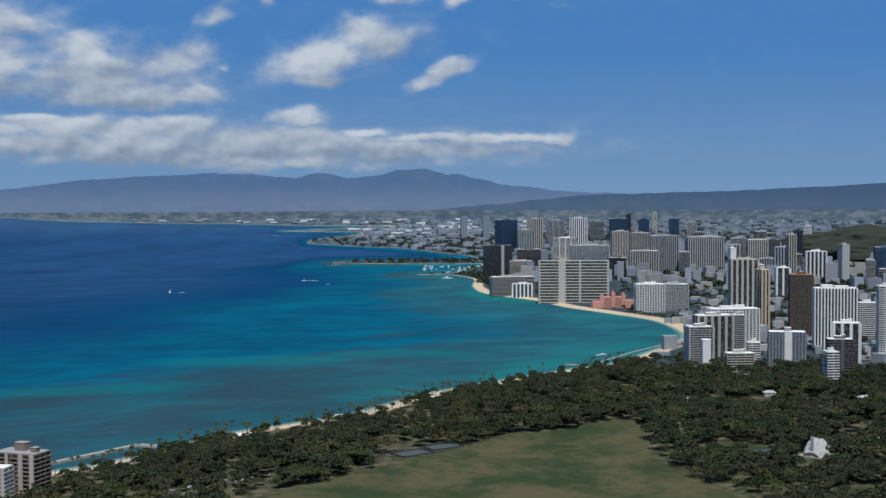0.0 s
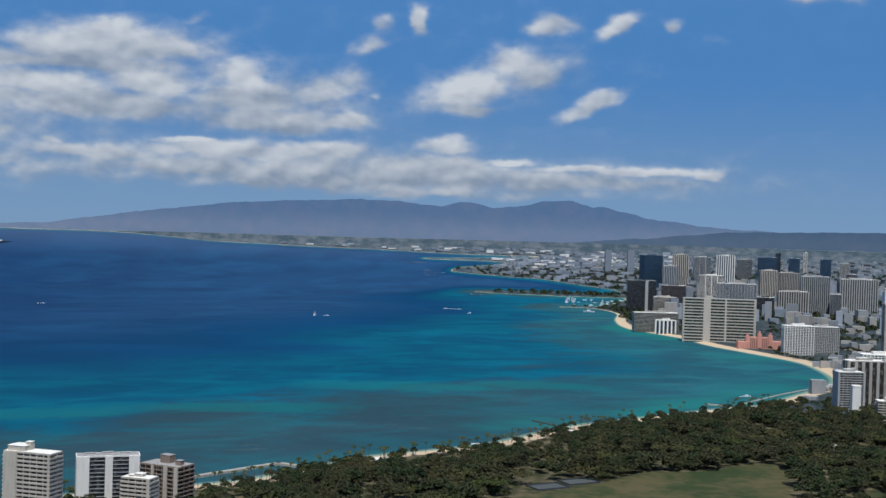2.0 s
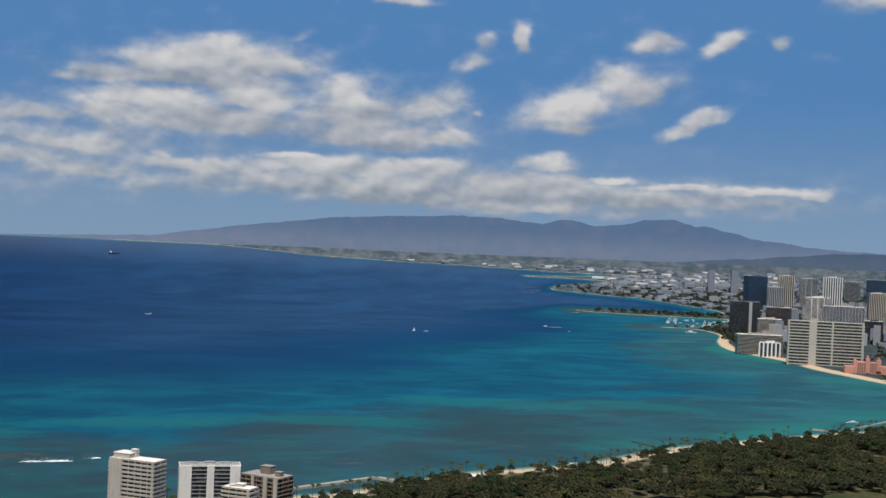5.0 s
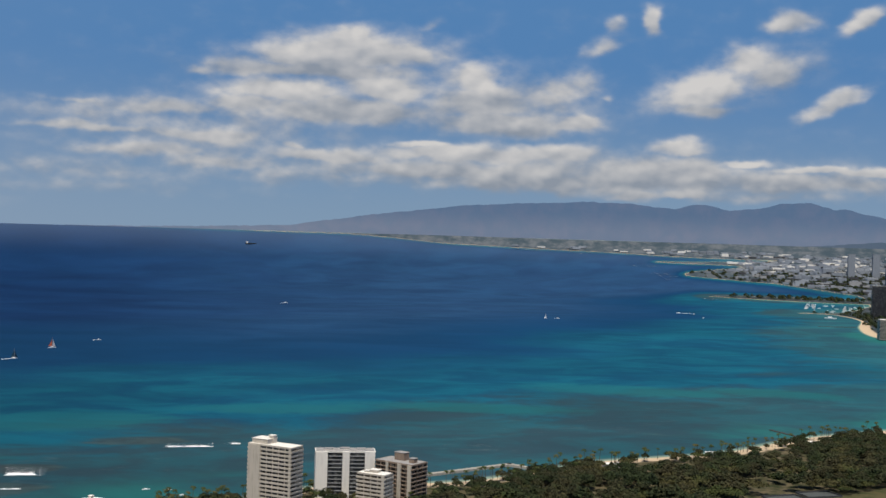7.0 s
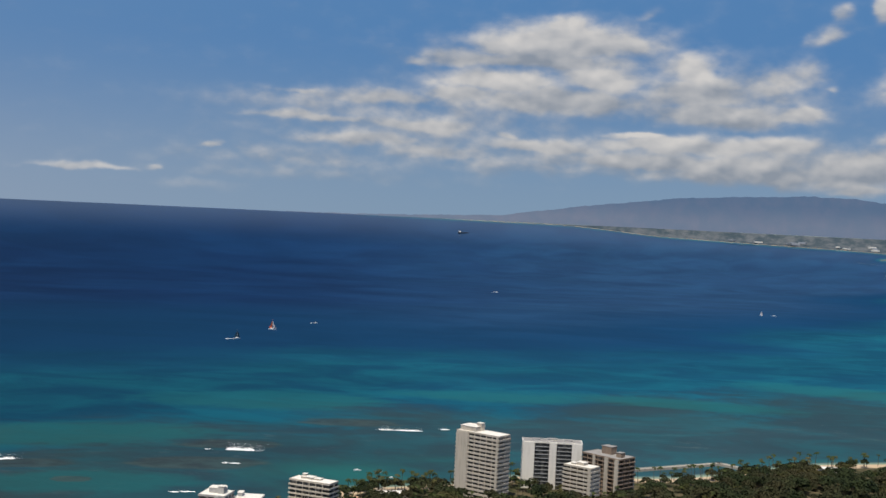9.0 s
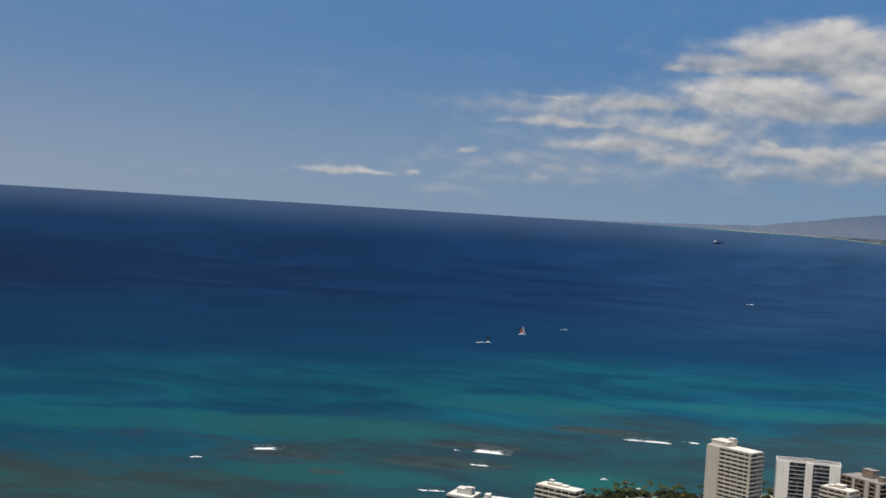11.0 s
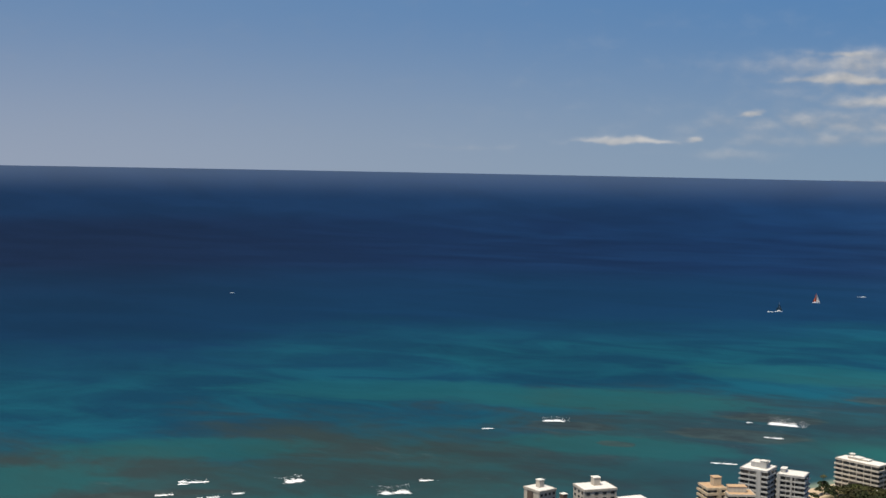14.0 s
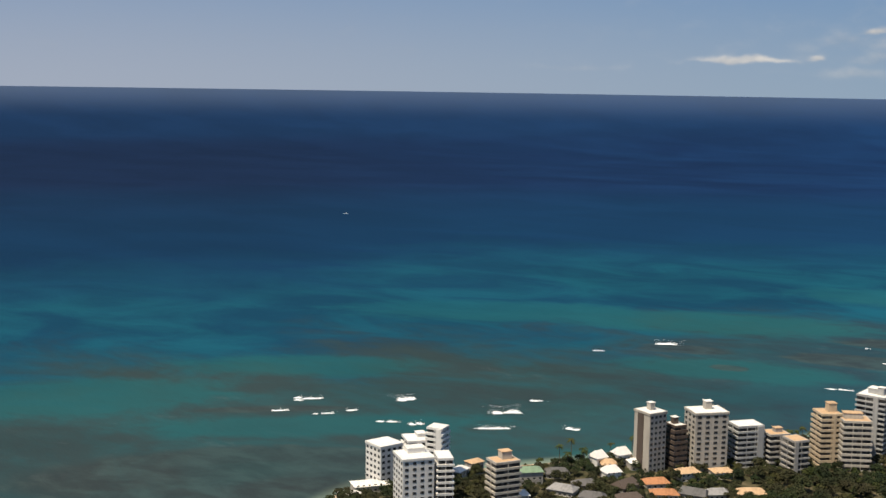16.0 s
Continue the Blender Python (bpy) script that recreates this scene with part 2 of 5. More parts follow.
LEAF = foliage("leaf", rgb(0.012, 0.022, 0.011), rgb(0.050, 0.068, 0.026), rgb(0.070, 0.056, 0.030))
LEAF_LIGHT = foliage("leaf_light", rgb(0.024, 0.040, 0.013), rgb(0.082, 0.096, 0.030), rgb(0.088, 0.070, 0.034))
PALM_LEAF = foliage("palm_leaf", rgb(0.03, 0.045, 0.015), rgb(0.08, 0.10, 0.035), rgb(0.14, 0.11, 0.05))
BARK = paint("bark", rgb(0.11, 0.085, 0.06), 0.95, 0.4)


def water():
    m, n = material("sea_water")
    geo = n.add("ShaderNodeNewGeometry").outputs["Position"]
    sp = n.add("ShaderNodeSeparateXYZ", {0: geo})
    off = n.add("ShaderNodeAttribute")
    off.attribute_name = "offshore"
    off = off.outputs["Fac"]
    # Swell and reef run along the shore: stretch the patches along x.
    turned = n.add("ShaderNodeVectorRotate", {"Vector": geo, "Angle": radians(-28.0)}).outputs[0]
    st = n.add("ShaderNodeSeparateXYZ", {0: turned})
    long = n.xyz(n.math("MULTIPLY", st.outputs[0], 0.66), st.outputs[1])
    big = n.noise(long, 0.0030, 5.0, 0.55, 0.6)
    mid = n.noise(long, 0.010, 6.0, 0.62, 0.8)
    small = n.noise(long, 0.045, 5.0, 0.65, 0.4)
    d = n.math("MULTIPLY_ADD", n.math("SUBTRACT", big, 0.5), 620.0, off)
    d = n.math("MULTIPLY_ADD", n.math("SUBTRACT", mid, 0.5), 420.0, d)
    d = n.math("MULTIPLY_ADD", n.math("SUBTRACT", small, 0.5), 160.0, d)
    deep = n.mix(n.step(big, 0.35, 0.7), rgb(0.0040, 0.0185, 0.062), rgb(0.0052, 0.0275, 0.086))
    teal = n.mix(n.step(mid, 0.35, 0.68), rgb(0.0034, 0.042, 0.082), rgb(0.0046, 0.072, 0.110))
    blue = rgb(0.0034, 0.030, 0.078)
    side = n.math("DIVIDE", n.math("MULTIPLY", sp.outputs[0], -1.0), n.math("MAXIMUM", sp.outputs[1], 1.0))
    c = n.mix(n.step(d, 620.0, 1050.0), teal, blue)
    c = n.mix(n.step(d, 850.0, 2700.0), c, n.mix(n.step(side, 0.55, 2.4), deep, rgb(0.0062, 0.0180, 0.054)))
    # The bay's wide shelf, painted paler to stand for clouds mirrored in it.
    shelf_sheen = n.math("MULTIPLY", n.math("MULTIPLY", n.step(side, 0.74, 0.30), n.step(d, 900.0, 2000.0)), 0.75)
    c = n.mix(shelf_sheen, c, n.mix(n.step(mid, 0.35, 0.68), rgb(0.0125, 0.0365, 0.084), rgb(0.0155, 0.0510, 0.110)))
    # Far out a paler colour paints in the haze towards the horizon.
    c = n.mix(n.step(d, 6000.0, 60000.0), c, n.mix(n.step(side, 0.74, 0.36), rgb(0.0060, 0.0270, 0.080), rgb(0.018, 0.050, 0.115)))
    reef = n.mix(n.step(n.math("MULTIPLY_ADD", small, 0.4, mid), 0.58, 0.86), rgb(0.018, 0.042, 0.054), rgb(0.015, 0.060, 0.075))
    reef = n.mix(n.step(side, 0.72, 1.25), reef, n.mix(n.step(n.math("MULTIPLY_ADD", small, 0.5, mid), 0.58, 0.92), rgb(0.027, 0.046, 0.046), rgb(0.021, 0.066, 0.070)))
    bay = n.math("MULTIPLY", n.step(sp.outputs[0], -250.0, 60.0), n.step(sp.outputs[1], 1500.0, 2100.0))
    reef = n.mix(n.math("MULTIPLY", bay, 0.75), reef, n.mix(n.step(mid, 0.4, 0.65), rgb(0.012, 0.058, 0.080), rgb(0.016, 0.088, 0.104)))
    c = n.mix(n.step(d, 230.0, 470.0), reef, c)
    lagoon = n.mix(n.step(big, 0.46, 0.60), reef, rgb(0.014, 0.098, 0.096))
    c = n.mix(n.step(off, 150.0, 50.0), c, lagoon)
    c = n.mix(n.step(off, 14.0, 1.0), c, rgb(0.16, 0.21, 0.16))
    wash = n.noise(n.xyz(n.math("MULTIPLY", st.outputs[0], 0.35), st.outputs[1]), 0.045, 6.0, 0.72, 1.5)
    surf = n.math("MULTIPLY", n.step(off, 330.0, 200.0), n.step(off, 60.0, 130.0))
    c = n.mix(n.math("MULTIPLY", n.math("MULTIPLY", n.step(wash, 0.56, 0.80), surf), 0.32), c, rgb(0.14, 0.17, 0.17))
    # Reef flats bared to brown rubble, and pockets of clear water over white sand.
    pocket, rubble = n.add("ShaderNodeAttribute"), n.add("ShaderNodeAttribute")
    pocket.attribute_name, rubble.attribute_name = "pocket", "rubble"
    torn = n.math("MULTIPLY_ADD", n.math("SUBTRACT", small, 0.5), 0.9, n.math("MULTIPLY", n.math("SUBTRACT", mid, 0.5), 0.9))
    clear = n.math("MULTIPLY", n.step(n.math("ADD", pocket.outputs["Fac"], torn), 0.25, 0.85), n.step(pocket.outputs["Fac"], 0.0, 0.3))
    c = n.mix(n.math("MULTIPLY", clear, 0.7), c, n.mix(n.step(off, 330.0, 620.0), rgb(0.011, 0.082, 0.088), rgb(0.005, 0.080, 0.112)))
    rough_bed = n.math("MULTIPLY", n.step(n.math("MULTIPLY_ADD", torn, 0.8, rubble.outputs["Fac"]), 0.35, 0.6), n.step(rubble.outputs["Fac"], 0.0, 0.3))
    c = n.mix(n.math("MULTIPLY", rough_bed, 0.6), c, n.mix(n.step(small, 0.35, 0.7), rgb(0.028, 0.031, 0.029), rgb(0.048, 0.064, 0.058)))
    # The colour is scaled brighter towards the bay, darker further along the coast.
    side_gain = n.add("ShaderNodeMapRange", {0: side, 1: 0.25, 2: 0.90, 3: 1.38, 4: 0.95}).outputs[0]
    side_gain = n.math("MULTIPLY", side_gain, n.math("MULTIPLY_ADD", n.math("MULTIPLY", n.step(side, 1.05, 2.3), n.step(off, 500.0, 1100.0)), -0.17, 1.0))
    drift = n.noise(n.xyz(n.math("MULTIPLY", st.outputs[0], 0.6), st.outputs[1], 4.0), 0.005, 5.0, 0.6, 0.5)
    side_gain = n.math("MULTIPLY", side_gain, n.add("ShaderNodeMapRange", {0: n.step(drift, 0.34, 0.66), 1: 0.0, 2: 1.0, 3: 0.90, 4: 1.07}).outputs[0])
    c = n.add("ShaderNodeVectorMath", {0: c, 3: side_gain}, operation_vector="SCALE").outputs[0]
    shimmer = n.noise(n.xyz(n.math("MULTIPLY", sp.outputs[0], 0.4), sp.outputs[1]), 0.12, 3.0, 0.65)
    relief = n.add("ShaderNodeBump", {"Height": shimmer, "Strength": 0.5, "Distance": 1.0}).outputs[0]
    under = n.add("ShaderNodeBsdfDiffuse", {"Color": c, "Normal": relief})
    shine = n.add("ShaderNodeBsdfGlossy", {"Color": rgb(0.85, 0.95, 1.0), "Roughness": 0.3, "Normal": relief})
    # Far out the sea is seen at a grazing angle and mirrors more of the sky.
    far = n.math("SQRT", n.math("MULTIPLY_ADD", sp.outputs[0], sp.outputs[0], n.math("MULTIPLY", sp.outputs[1], sp.outputs[1])))
    graze = n.math("MULTIPLY_ADD", n.math("POWER", n.step(far, 4500.0, 4880.0), 2.2), 0.30, 0.035)
    both = n.add("ShaderNodeMixShader", {0: graze, 1: under.outputs[0], 2: shine.outputs[0]})
    n.add("ShaderNodeOutputMaterial", {0: both.outputs[0]})
    return m


def ground():
    m, n = material("park_ground")
    geo = n.add("ShaderNodeNewGeometry").outputs["Position"]
    lawn = n.add("ShaderNodeAttribute")
    lawn.attribute_name = "lawn"
    town = n.add("ShaderNodeAttribute")
    town.attribute_name = "town"
    sand = n.add("ShaderNodeAttribute")
    sand.attribute_name = "inland"
    a = n.noise(geo, 0.012, 6.0, 0.6, 0.4)
    b = n.noise(geo, 0.09, 5.0, 0.6)
    grass = n.mix(n.step(n.math("MULTIPLY_ADD", b, 0.45, a), 0.58, 0.88), rgb(0.030, 0.045, 0.017), rgb(0.088, 0.076, 0.036))
    dirt = n.mix(n.step(b, 0.35, 0.7), rgb(0.030, 0.036, 0.016), rgb(0.125, 0.102, 0.062))
    street = n.mix(n.step(n.noise(geo, 0.03, 5.0, 0.7), 0.4, 0.65), rgb(0.024, 0.038, 0.036), rgb(0.070, 0.080, 0.094))
    c = n.mix(n.step(lawn.outputs["Fac"], 0.35, 0.65), dirt, grass)
    c = n.mix(n.step(town.outputs["Fac"], 0.3, 0.7), c, street)
    # The far plain's yards and scrub, coloured pale blue-grey to paint in haze.
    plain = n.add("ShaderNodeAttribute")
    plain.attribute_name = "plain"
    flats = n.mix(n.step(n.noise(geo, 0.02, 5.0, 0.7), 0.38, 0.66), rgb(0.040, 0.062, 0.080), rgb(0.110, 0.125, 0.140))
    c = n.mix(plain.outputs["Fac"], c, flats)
    edge = n.math("MULTIPLY_ADD", n.math("SUBTRACT", b, 0.5), 14.0, sand.outputs["Fac"])
    c = n.mix(n.step(edge, 30.0, 22.0), c, rgb(0.52, 0.40, 0.27))
    surface(n, c, 0.95, bump=b, power=0.4, spec=0.1)
    return m


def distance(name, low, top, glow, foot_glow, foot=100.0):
    """Far hills: scrub and red soil, with airlight added as emission."""
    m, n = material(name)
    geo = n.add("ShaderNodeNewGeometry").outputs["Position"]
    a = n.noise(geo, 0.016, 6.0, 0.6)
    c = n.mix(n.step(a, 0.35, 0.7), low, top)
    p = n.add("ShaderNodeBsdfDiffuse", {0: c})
    # The glow paints in haze: bluer over the heights, paler at their foot.
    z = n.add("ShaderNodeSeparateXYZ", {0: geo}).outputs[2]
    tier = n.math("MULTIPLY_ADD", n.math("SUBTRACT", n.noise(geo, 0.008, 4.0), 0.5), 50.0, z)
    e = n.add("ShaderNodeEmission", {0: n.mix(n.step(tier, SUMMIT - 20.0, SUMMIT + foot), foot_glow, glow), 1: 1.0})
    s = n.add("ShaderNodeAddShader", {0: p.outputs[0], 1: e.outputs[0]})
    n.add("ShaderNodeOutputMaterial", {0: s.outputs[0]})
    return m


FOAM = paint("sea_foam", rgb(0.86, 0.88, 0.88), 0.9, 0.1)
HULL = paint("white_hull", rgb(0.80, 0.80, 0.79), 0.4, 0.05, 0.5)
SAIL_RED = paint("red_sail", rgb(0.50, 0.13, 0.07), 0.8, 0.1)
SAIL_WHITE = paint("white_sail", rgb(0.72, 0.71, 0.70), 0.8, 0.1)
SAIL_BLUE = paint("blue_sail", rgb(0.03, 0.08, 0.13), 0.8, 0.1)

# ---- the plan ----
# Up to NEAR metres the plan is true to scale; what lies further is drawn together before the camera's reach,
# at its true bearing and height over the horizon, on ground that rises to meet it.
NEAR, SPAN = 3600.0, 1330.0


def reach(d):
    return d if d <= NEAR else NEAR + SPAN * (1 - 1 / (1 + (d - NEAR) / SPAN))


def rise(r):
    """Height of the drawn-together sea level at the plan radius r (numbers or arrays)."""
    r = np.asarray(r, float)
    u = np.clip(r - NEAR, 0, SPAN * 0.985)
    true = np.where(r <= NEAR, np.maximum(r, 1.0), NEAR + u / (1 - u / SPAN))
    return np.where(r <= NEAR, 0.0, SUMMIT * (1 - r / true))


def spot(left_deg, d, z=0.0):
    """Place and scale of a thing d metres away at a bearing."""
    r = reach(d)
    s = r / d
    p = heading(left_deg) * r
    p.z = float(rise(r)) + z * s
    return p, s


def smooth_line(points, steps=8):
    p = np.array([points[0]] + list(points) + [points[-1]], float)
    out = []
    for i in range(1, len(p) - 2):
        for k in range(steps):
            t = k / steps
            out.append(0.5 * (2 * p[i] + (p[i + 1] - p[i - 1]) * t + (2 * p[i - 1] - 5 * p[i] + 4 * p[i + 1] - p[i + 2]) * t * t
                              + (3 * p[i] - p[i - 1] - 3 * p[i + 1] + p[i + 2]) * t ** 3))
    return np.array(out + [p[-2]])


def inside_by(poly, x, y):
    """Signed distance to a closed outline, positive inside."""
    best = np.full(x.shape, 1e18)
    inn = np.zeros(x.shape, bool)
    for (ax, ay), (bx, by) in zip(poly, np.roll(poly, -1, 0)):
        dx, dy = bx - ax, by - ay
        t = np.clip(((x - ax) * dx + (y - ay) * dy) / (dx * dx + dy * dy + 1e-9), 0, 1)
        best = np.minimum(best, (x - ax - t * dx) ** 2 + (y - ay - t * dy) ** 2)
        if ay != by:
            inn ^= ((ay > y) != (by > y)) & (x < (bx - ax) * (y - ay) / (by - ay) + ax)
    return np.sqrt(best) * np.where(inn, 1, -1)


# The shore, in plan metres, from behind the summit along the bay to the far plain.
SHORE = smooth_line([
    (-300, -2500), (-470, -700), (-520, 60), (-560, 255), (-606, 348), (-600, 414), (-580, 490), (-566, 540), (-545, 595),
    (-535, 690), (-522, 860), (-490, 908), (-455, 950), (-425, 1010), (-325, 1080), (-285, 1125), (-248, 1188), (-210, 1250), (-136, 1318), (-90, 1372),
    (-24, 1490), (30, 1556), (176, 1712), (250, 1780), (308, 1890), (392, 2060), (418, 2200), (405, 2405), (338, 2560), (263, 2720),
    (214, 2895), (106, 3115), (80, 3390), (88, 3690), (20, 3850), (-86, 3866), (40, 3930), (128, 4136)])
FAR_SHORE = smooth_line([(128, 4136), (108, 4311), (31, 4377), (-150, 4472), (-251, 4487), (-400, 4510), (-488, 4528), (-463, 4582),
                         (-300, 4669), (-616, 4655), (-451, 4690), (-180, 4741), (-500, 4722), (-813, 4702), (-1190, 4640), (-1405, 4595),
                         (-1620, 4560), (-1830, 4500), (-2200, 4338), (-2480, 4195)], 5)
MAINLAND = np.vstack([SHORE, FAR_SHORE, [(-2560, 4260), (-1800, 4620), (0, 4960), (1800, 4620), (3400, 3500), (4800, 0), (3000, -3800), (0, -4700)]])
ISLET = smooth_line([(128, 4175), (-60, 4172), (-200, 4178), (-330, 4186), (-375, 4200), (-330, 4222), (-150, 4250), (110, 4246), (135, 4210), (128, 4175)], 4)


def land_by(x, y):
    return np.maximum(inside_by(MAINLAND, x, y), inside_by(ISLET, x, y))


def sheet(name, lefts, radii, height, mat, layers):
    """A polar sheet of ground: height(x, y, r, base) and named layers on its points."""
    a, r = np.meshgrid(np.radians(lefts), radii, indexing="ij")
    x, y = -np.sin(a) * r, np.cos(a) * r
    base = rise(r)
    z, extra = height(x, y, r, base)
    na, nr = a.shape
    co = np.stack([x, y, z], -1).reshape(-1, 3)
    i, j = np.meshgrid(np.arange(na - 1), np.arange(nr - 1), indexing="ij")
    k = (i * nr + j).ravel()
    quads = np.stack([k, k + nr, k + nr + 1, k + 1], -1)
    me = bpy.data.meshes.new(name)
    me.vertices.add(len(co))
    me.vertices.foreach_set("co", co.ravel())
    me.loops.add(quads.size)
    me.loops.foreach_set("vertex_index", quads.ravel())
    me.polygons.add(len(quads))
    me.polygons.foreach_set("loop_start", np.arange(0, quads.size, 4))
    me.update(calc_edges=True)
    me.polygons.foreach_set("use_smooth", np.ones(len(quads), bool))
    for key in layers:
        at = me.attributes.new(key, "FLOAT", "POINT")
        at.data.foreach_set("value", extra[key].ravel().astype(np.float32))
    me.materials.append(mat)
    return new(name, me)


FINE = np.concatenate([np.arange(-180, -24, 4.0), np.arange(-24, 80, 0.125), np.arange(80, 180.1, 4.0)])
MEDIUM = np.concatenate([np.arange(-180, -24, 4.0), np.arange(-24, 80, 0.25), np.arange(80, 180.1, 4.0)])


def soft_blob(x, y, cx, cy, rx, ry, turn=0.0):
    c, s = math.cos(radians(turn)), math.sin(radians(turn))
    u, v = ((x - cx) * c + (y - cy) * s) / rx, (-(x - cx) * s + (y - cy) * c) / ry
    return np.clip(1.5 - np.sqrt(u * u + v * v), 0, 1)


# Sand pockets and rubble flats on the reef: bearing, distance, half length along the shore, half breadth.
POCKETS = [(43.0, 1040, 95, 42), (62.0, 830, 130, 30), (72.5, 930, 120, 55), (53.8, 1270, 170, 60), (44.5, 1250, 170, 60), (34.5, 1470, 150, 70), (62.0, 1010, 120, 40),
           (16.0, 1600, 170, 45), (24.0, 1560, 120, 45), (9.0, 1840, 160, 60), (2.0, 1900, 120, 50)]
RUBBLE = [(66.0, 728, 125, 52), (45.0, 1112, 48, 16), (42.9, 1046, 16, 7), (37.5, 1110, 60, 26), (36.0, 1195, 50, 20), (64.0, 872, 60, 9), (30.5, 1330, 60, 18)]


def patches(rows, x, y):
    best = np.zeros(x.shape)
    for left_deg, d, long, wide in rows:
        c = heading(left_deg) * d
        best = np.maximum(best, soft_blob(x, y, c.x, c.y, long, wide, left_deg))
    return best


def sea_height(x, y, r, base):
    off = -land_by(x, y)
    return base, {"pocket": patches(POCKETS, x, y), "rubble": patches(RUBBLE, x, y), "offshore": off * (1.0 + (np.maximum(r - 2300, 0) / 1100) ** 2 + (np.maximum(r - 4000, 0) / 100) ** 2)}


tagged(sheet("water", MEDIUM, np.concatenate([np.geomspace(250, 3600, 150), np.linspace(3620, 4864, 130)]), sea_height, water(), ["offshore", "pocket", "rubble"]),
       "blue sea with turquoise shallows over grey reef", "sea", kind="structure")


LAWN = smooth_line([(-150, 900), (-124, 989), (-47, 1083), (20, 1165), (63, 1222), (121, 1248), (185, 1303), (200, 1262), (186, 1139), (206, 1022), (228, 960), (228, 880), (-150, 900)], 4)


def lawn_by(x, y):
    main = np.clip(inside_by(LAWN, x, y) / 40 + 0.5, 0, 1)
    main = np.maximum(main, soft_blob(x, y, 340, 975, 30, 22, 20))
    return np.maximum(main, soft_blob(x, y, 266, 1150, 34, 26, 10))


def town_by(x, y, r):
    a = np.degrees(np.arctan2(-x, y))
    north = np.clip((r - 1680) / 120, 0, 1) * np.clip((-8.0 - a) / 1.5, 0, 1)
    north = np.maximum(north, np.clip((r - 2250) / 100, 0, 1) * np.clip((3.0 - a) / 2, 0, 1))
    return np.maximum(north, np.clip((r - 4000) / 100, 0, 1) * 0.8)


def land_height(x, y, r, base):
    s = land_by(x, y)
    z = np.clip(s * 0.09, -4.0, 2.6)
    z = z * np.where(r > NEAR, 0.6, 1.0)
    hill = np.clip(229.5 - 0.62 * r, 0, None)
    z = np.where(r < 420, np.maximum(base + z, hill), base + z)
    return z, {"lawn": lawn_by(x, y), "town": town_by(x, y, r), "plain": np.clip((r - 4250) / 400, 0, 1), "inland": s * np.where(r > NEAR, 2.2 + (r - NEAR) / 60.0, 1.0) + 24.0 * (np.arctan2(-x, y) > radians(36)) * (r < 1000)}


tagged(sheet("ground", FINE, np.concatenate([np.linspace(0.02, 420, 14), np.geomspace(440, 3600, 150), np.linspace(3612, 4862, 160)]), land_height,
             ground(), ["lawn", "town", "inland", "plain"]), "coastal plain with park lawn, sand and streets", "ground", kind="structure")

# The rock of the summit under the camera.
bm = bmesh.new()
bmesh.ops.create_icosphere(bm, subdivisions=4, radius=1.0)
for vert in bm.verts:
    c = vert.co
    vert.co = Vector((c.x * 5, c.y * 5, 229.0 + c.z * 1.1)) + c * 0.3 * noise.noise(c * 2.5)
me = bpy.data.meshes.new("ground_summit")
bm.to_mesh(me)
bm.free()
me.materials.append(ROCK)
tagged(new("ground_summit", me), "bare dark rock of the summit", "rock", kind="structure")

# Far mountains: bearing and height over the horizon of the skyline, in degrees.
RIDGE = [(34, -0.44), (31, -0.42), (24.4, -0.2), (20.1, 0.46), (16.2, 0.95), (13.5, 1.12), (10.8, 1.27), (8.8, 1.24), (7.7, 1.13), (6.7, 1.04), (5.9, 1.29), (5.3, 1.24),
         (4.3, 1.02), (2.9, 1.17), (2.1, 1.42), (0.8, 1.46), (-0.2, 1.18), (-0.6, 1.22), (-1.4, 1.0), (-3.2, 0.66), (-6.3, 0.34), (-12, 0.2), (-24, 0.2)]
LOW_HILLS = [(4, -0.69), (1, -0.45), (-3, -0.12), (-6, 0.2), (-8.5, 0.28), (-11, 0.33), (-14, 0.42), (-17, 0.56), (-20, 0.72), (-26, 0.9)]


def mountains(name, skyline, far, near, foot, mat, rough, label):
    sky_a, sky_e = np.array(skyline)[:, 0][::-1], np.array(skyline)[:, 1][::-1]
    lefts = np.arange(sky_a[0], sky_a[-1], 0.12)
    bm = bmesh.new()
    rows, n = [], 14
    for a in lefts:
        top = np.interp(a, sky_a, sky_e)
        top += 0.05 * rough * (noise.fractal(Vector((a * 0.9, 3.1, 0)), 1.0, 2.0, 5) + 0.5 * noise.noise(Vector((a * 4, 0, 0))))
        col = []
        for k in range(n + 1):
            f = k / n
            gully = noise.fractal(Vector((a * 1.6 + f * 0.7, f * 1.2, 5.0)), 1.0, 2.0, 4) * rough
            r = near + (far - near) * f + 4 * gully * math.sin(math.pi * f)
            e = foot + (max(top, foot + 0.02) - foot) * f ** 1.25
            p = heading(a) * r
            p.z = SUMMIT + r * math.tan(radians(e))
            col.append(bm.verts.new(p))
        rows.append(col)
    for c0, c1 in zip(rows, rows[1:]):
        for k in range(n):
            bm.faces.new((c0[k], c0[k + 1], c1[k + 1], c1[k])).smooth = True
    bmesh.ops.recalc_face_normals(bm, faces=bm.faces)
    me = bpy.data.meshes.new(name)
    bm.to_mesh(me)
    bm.free()
    me.materials.append(mat)
    return tagged(new(name, me), label, "mountains", kind="structure")


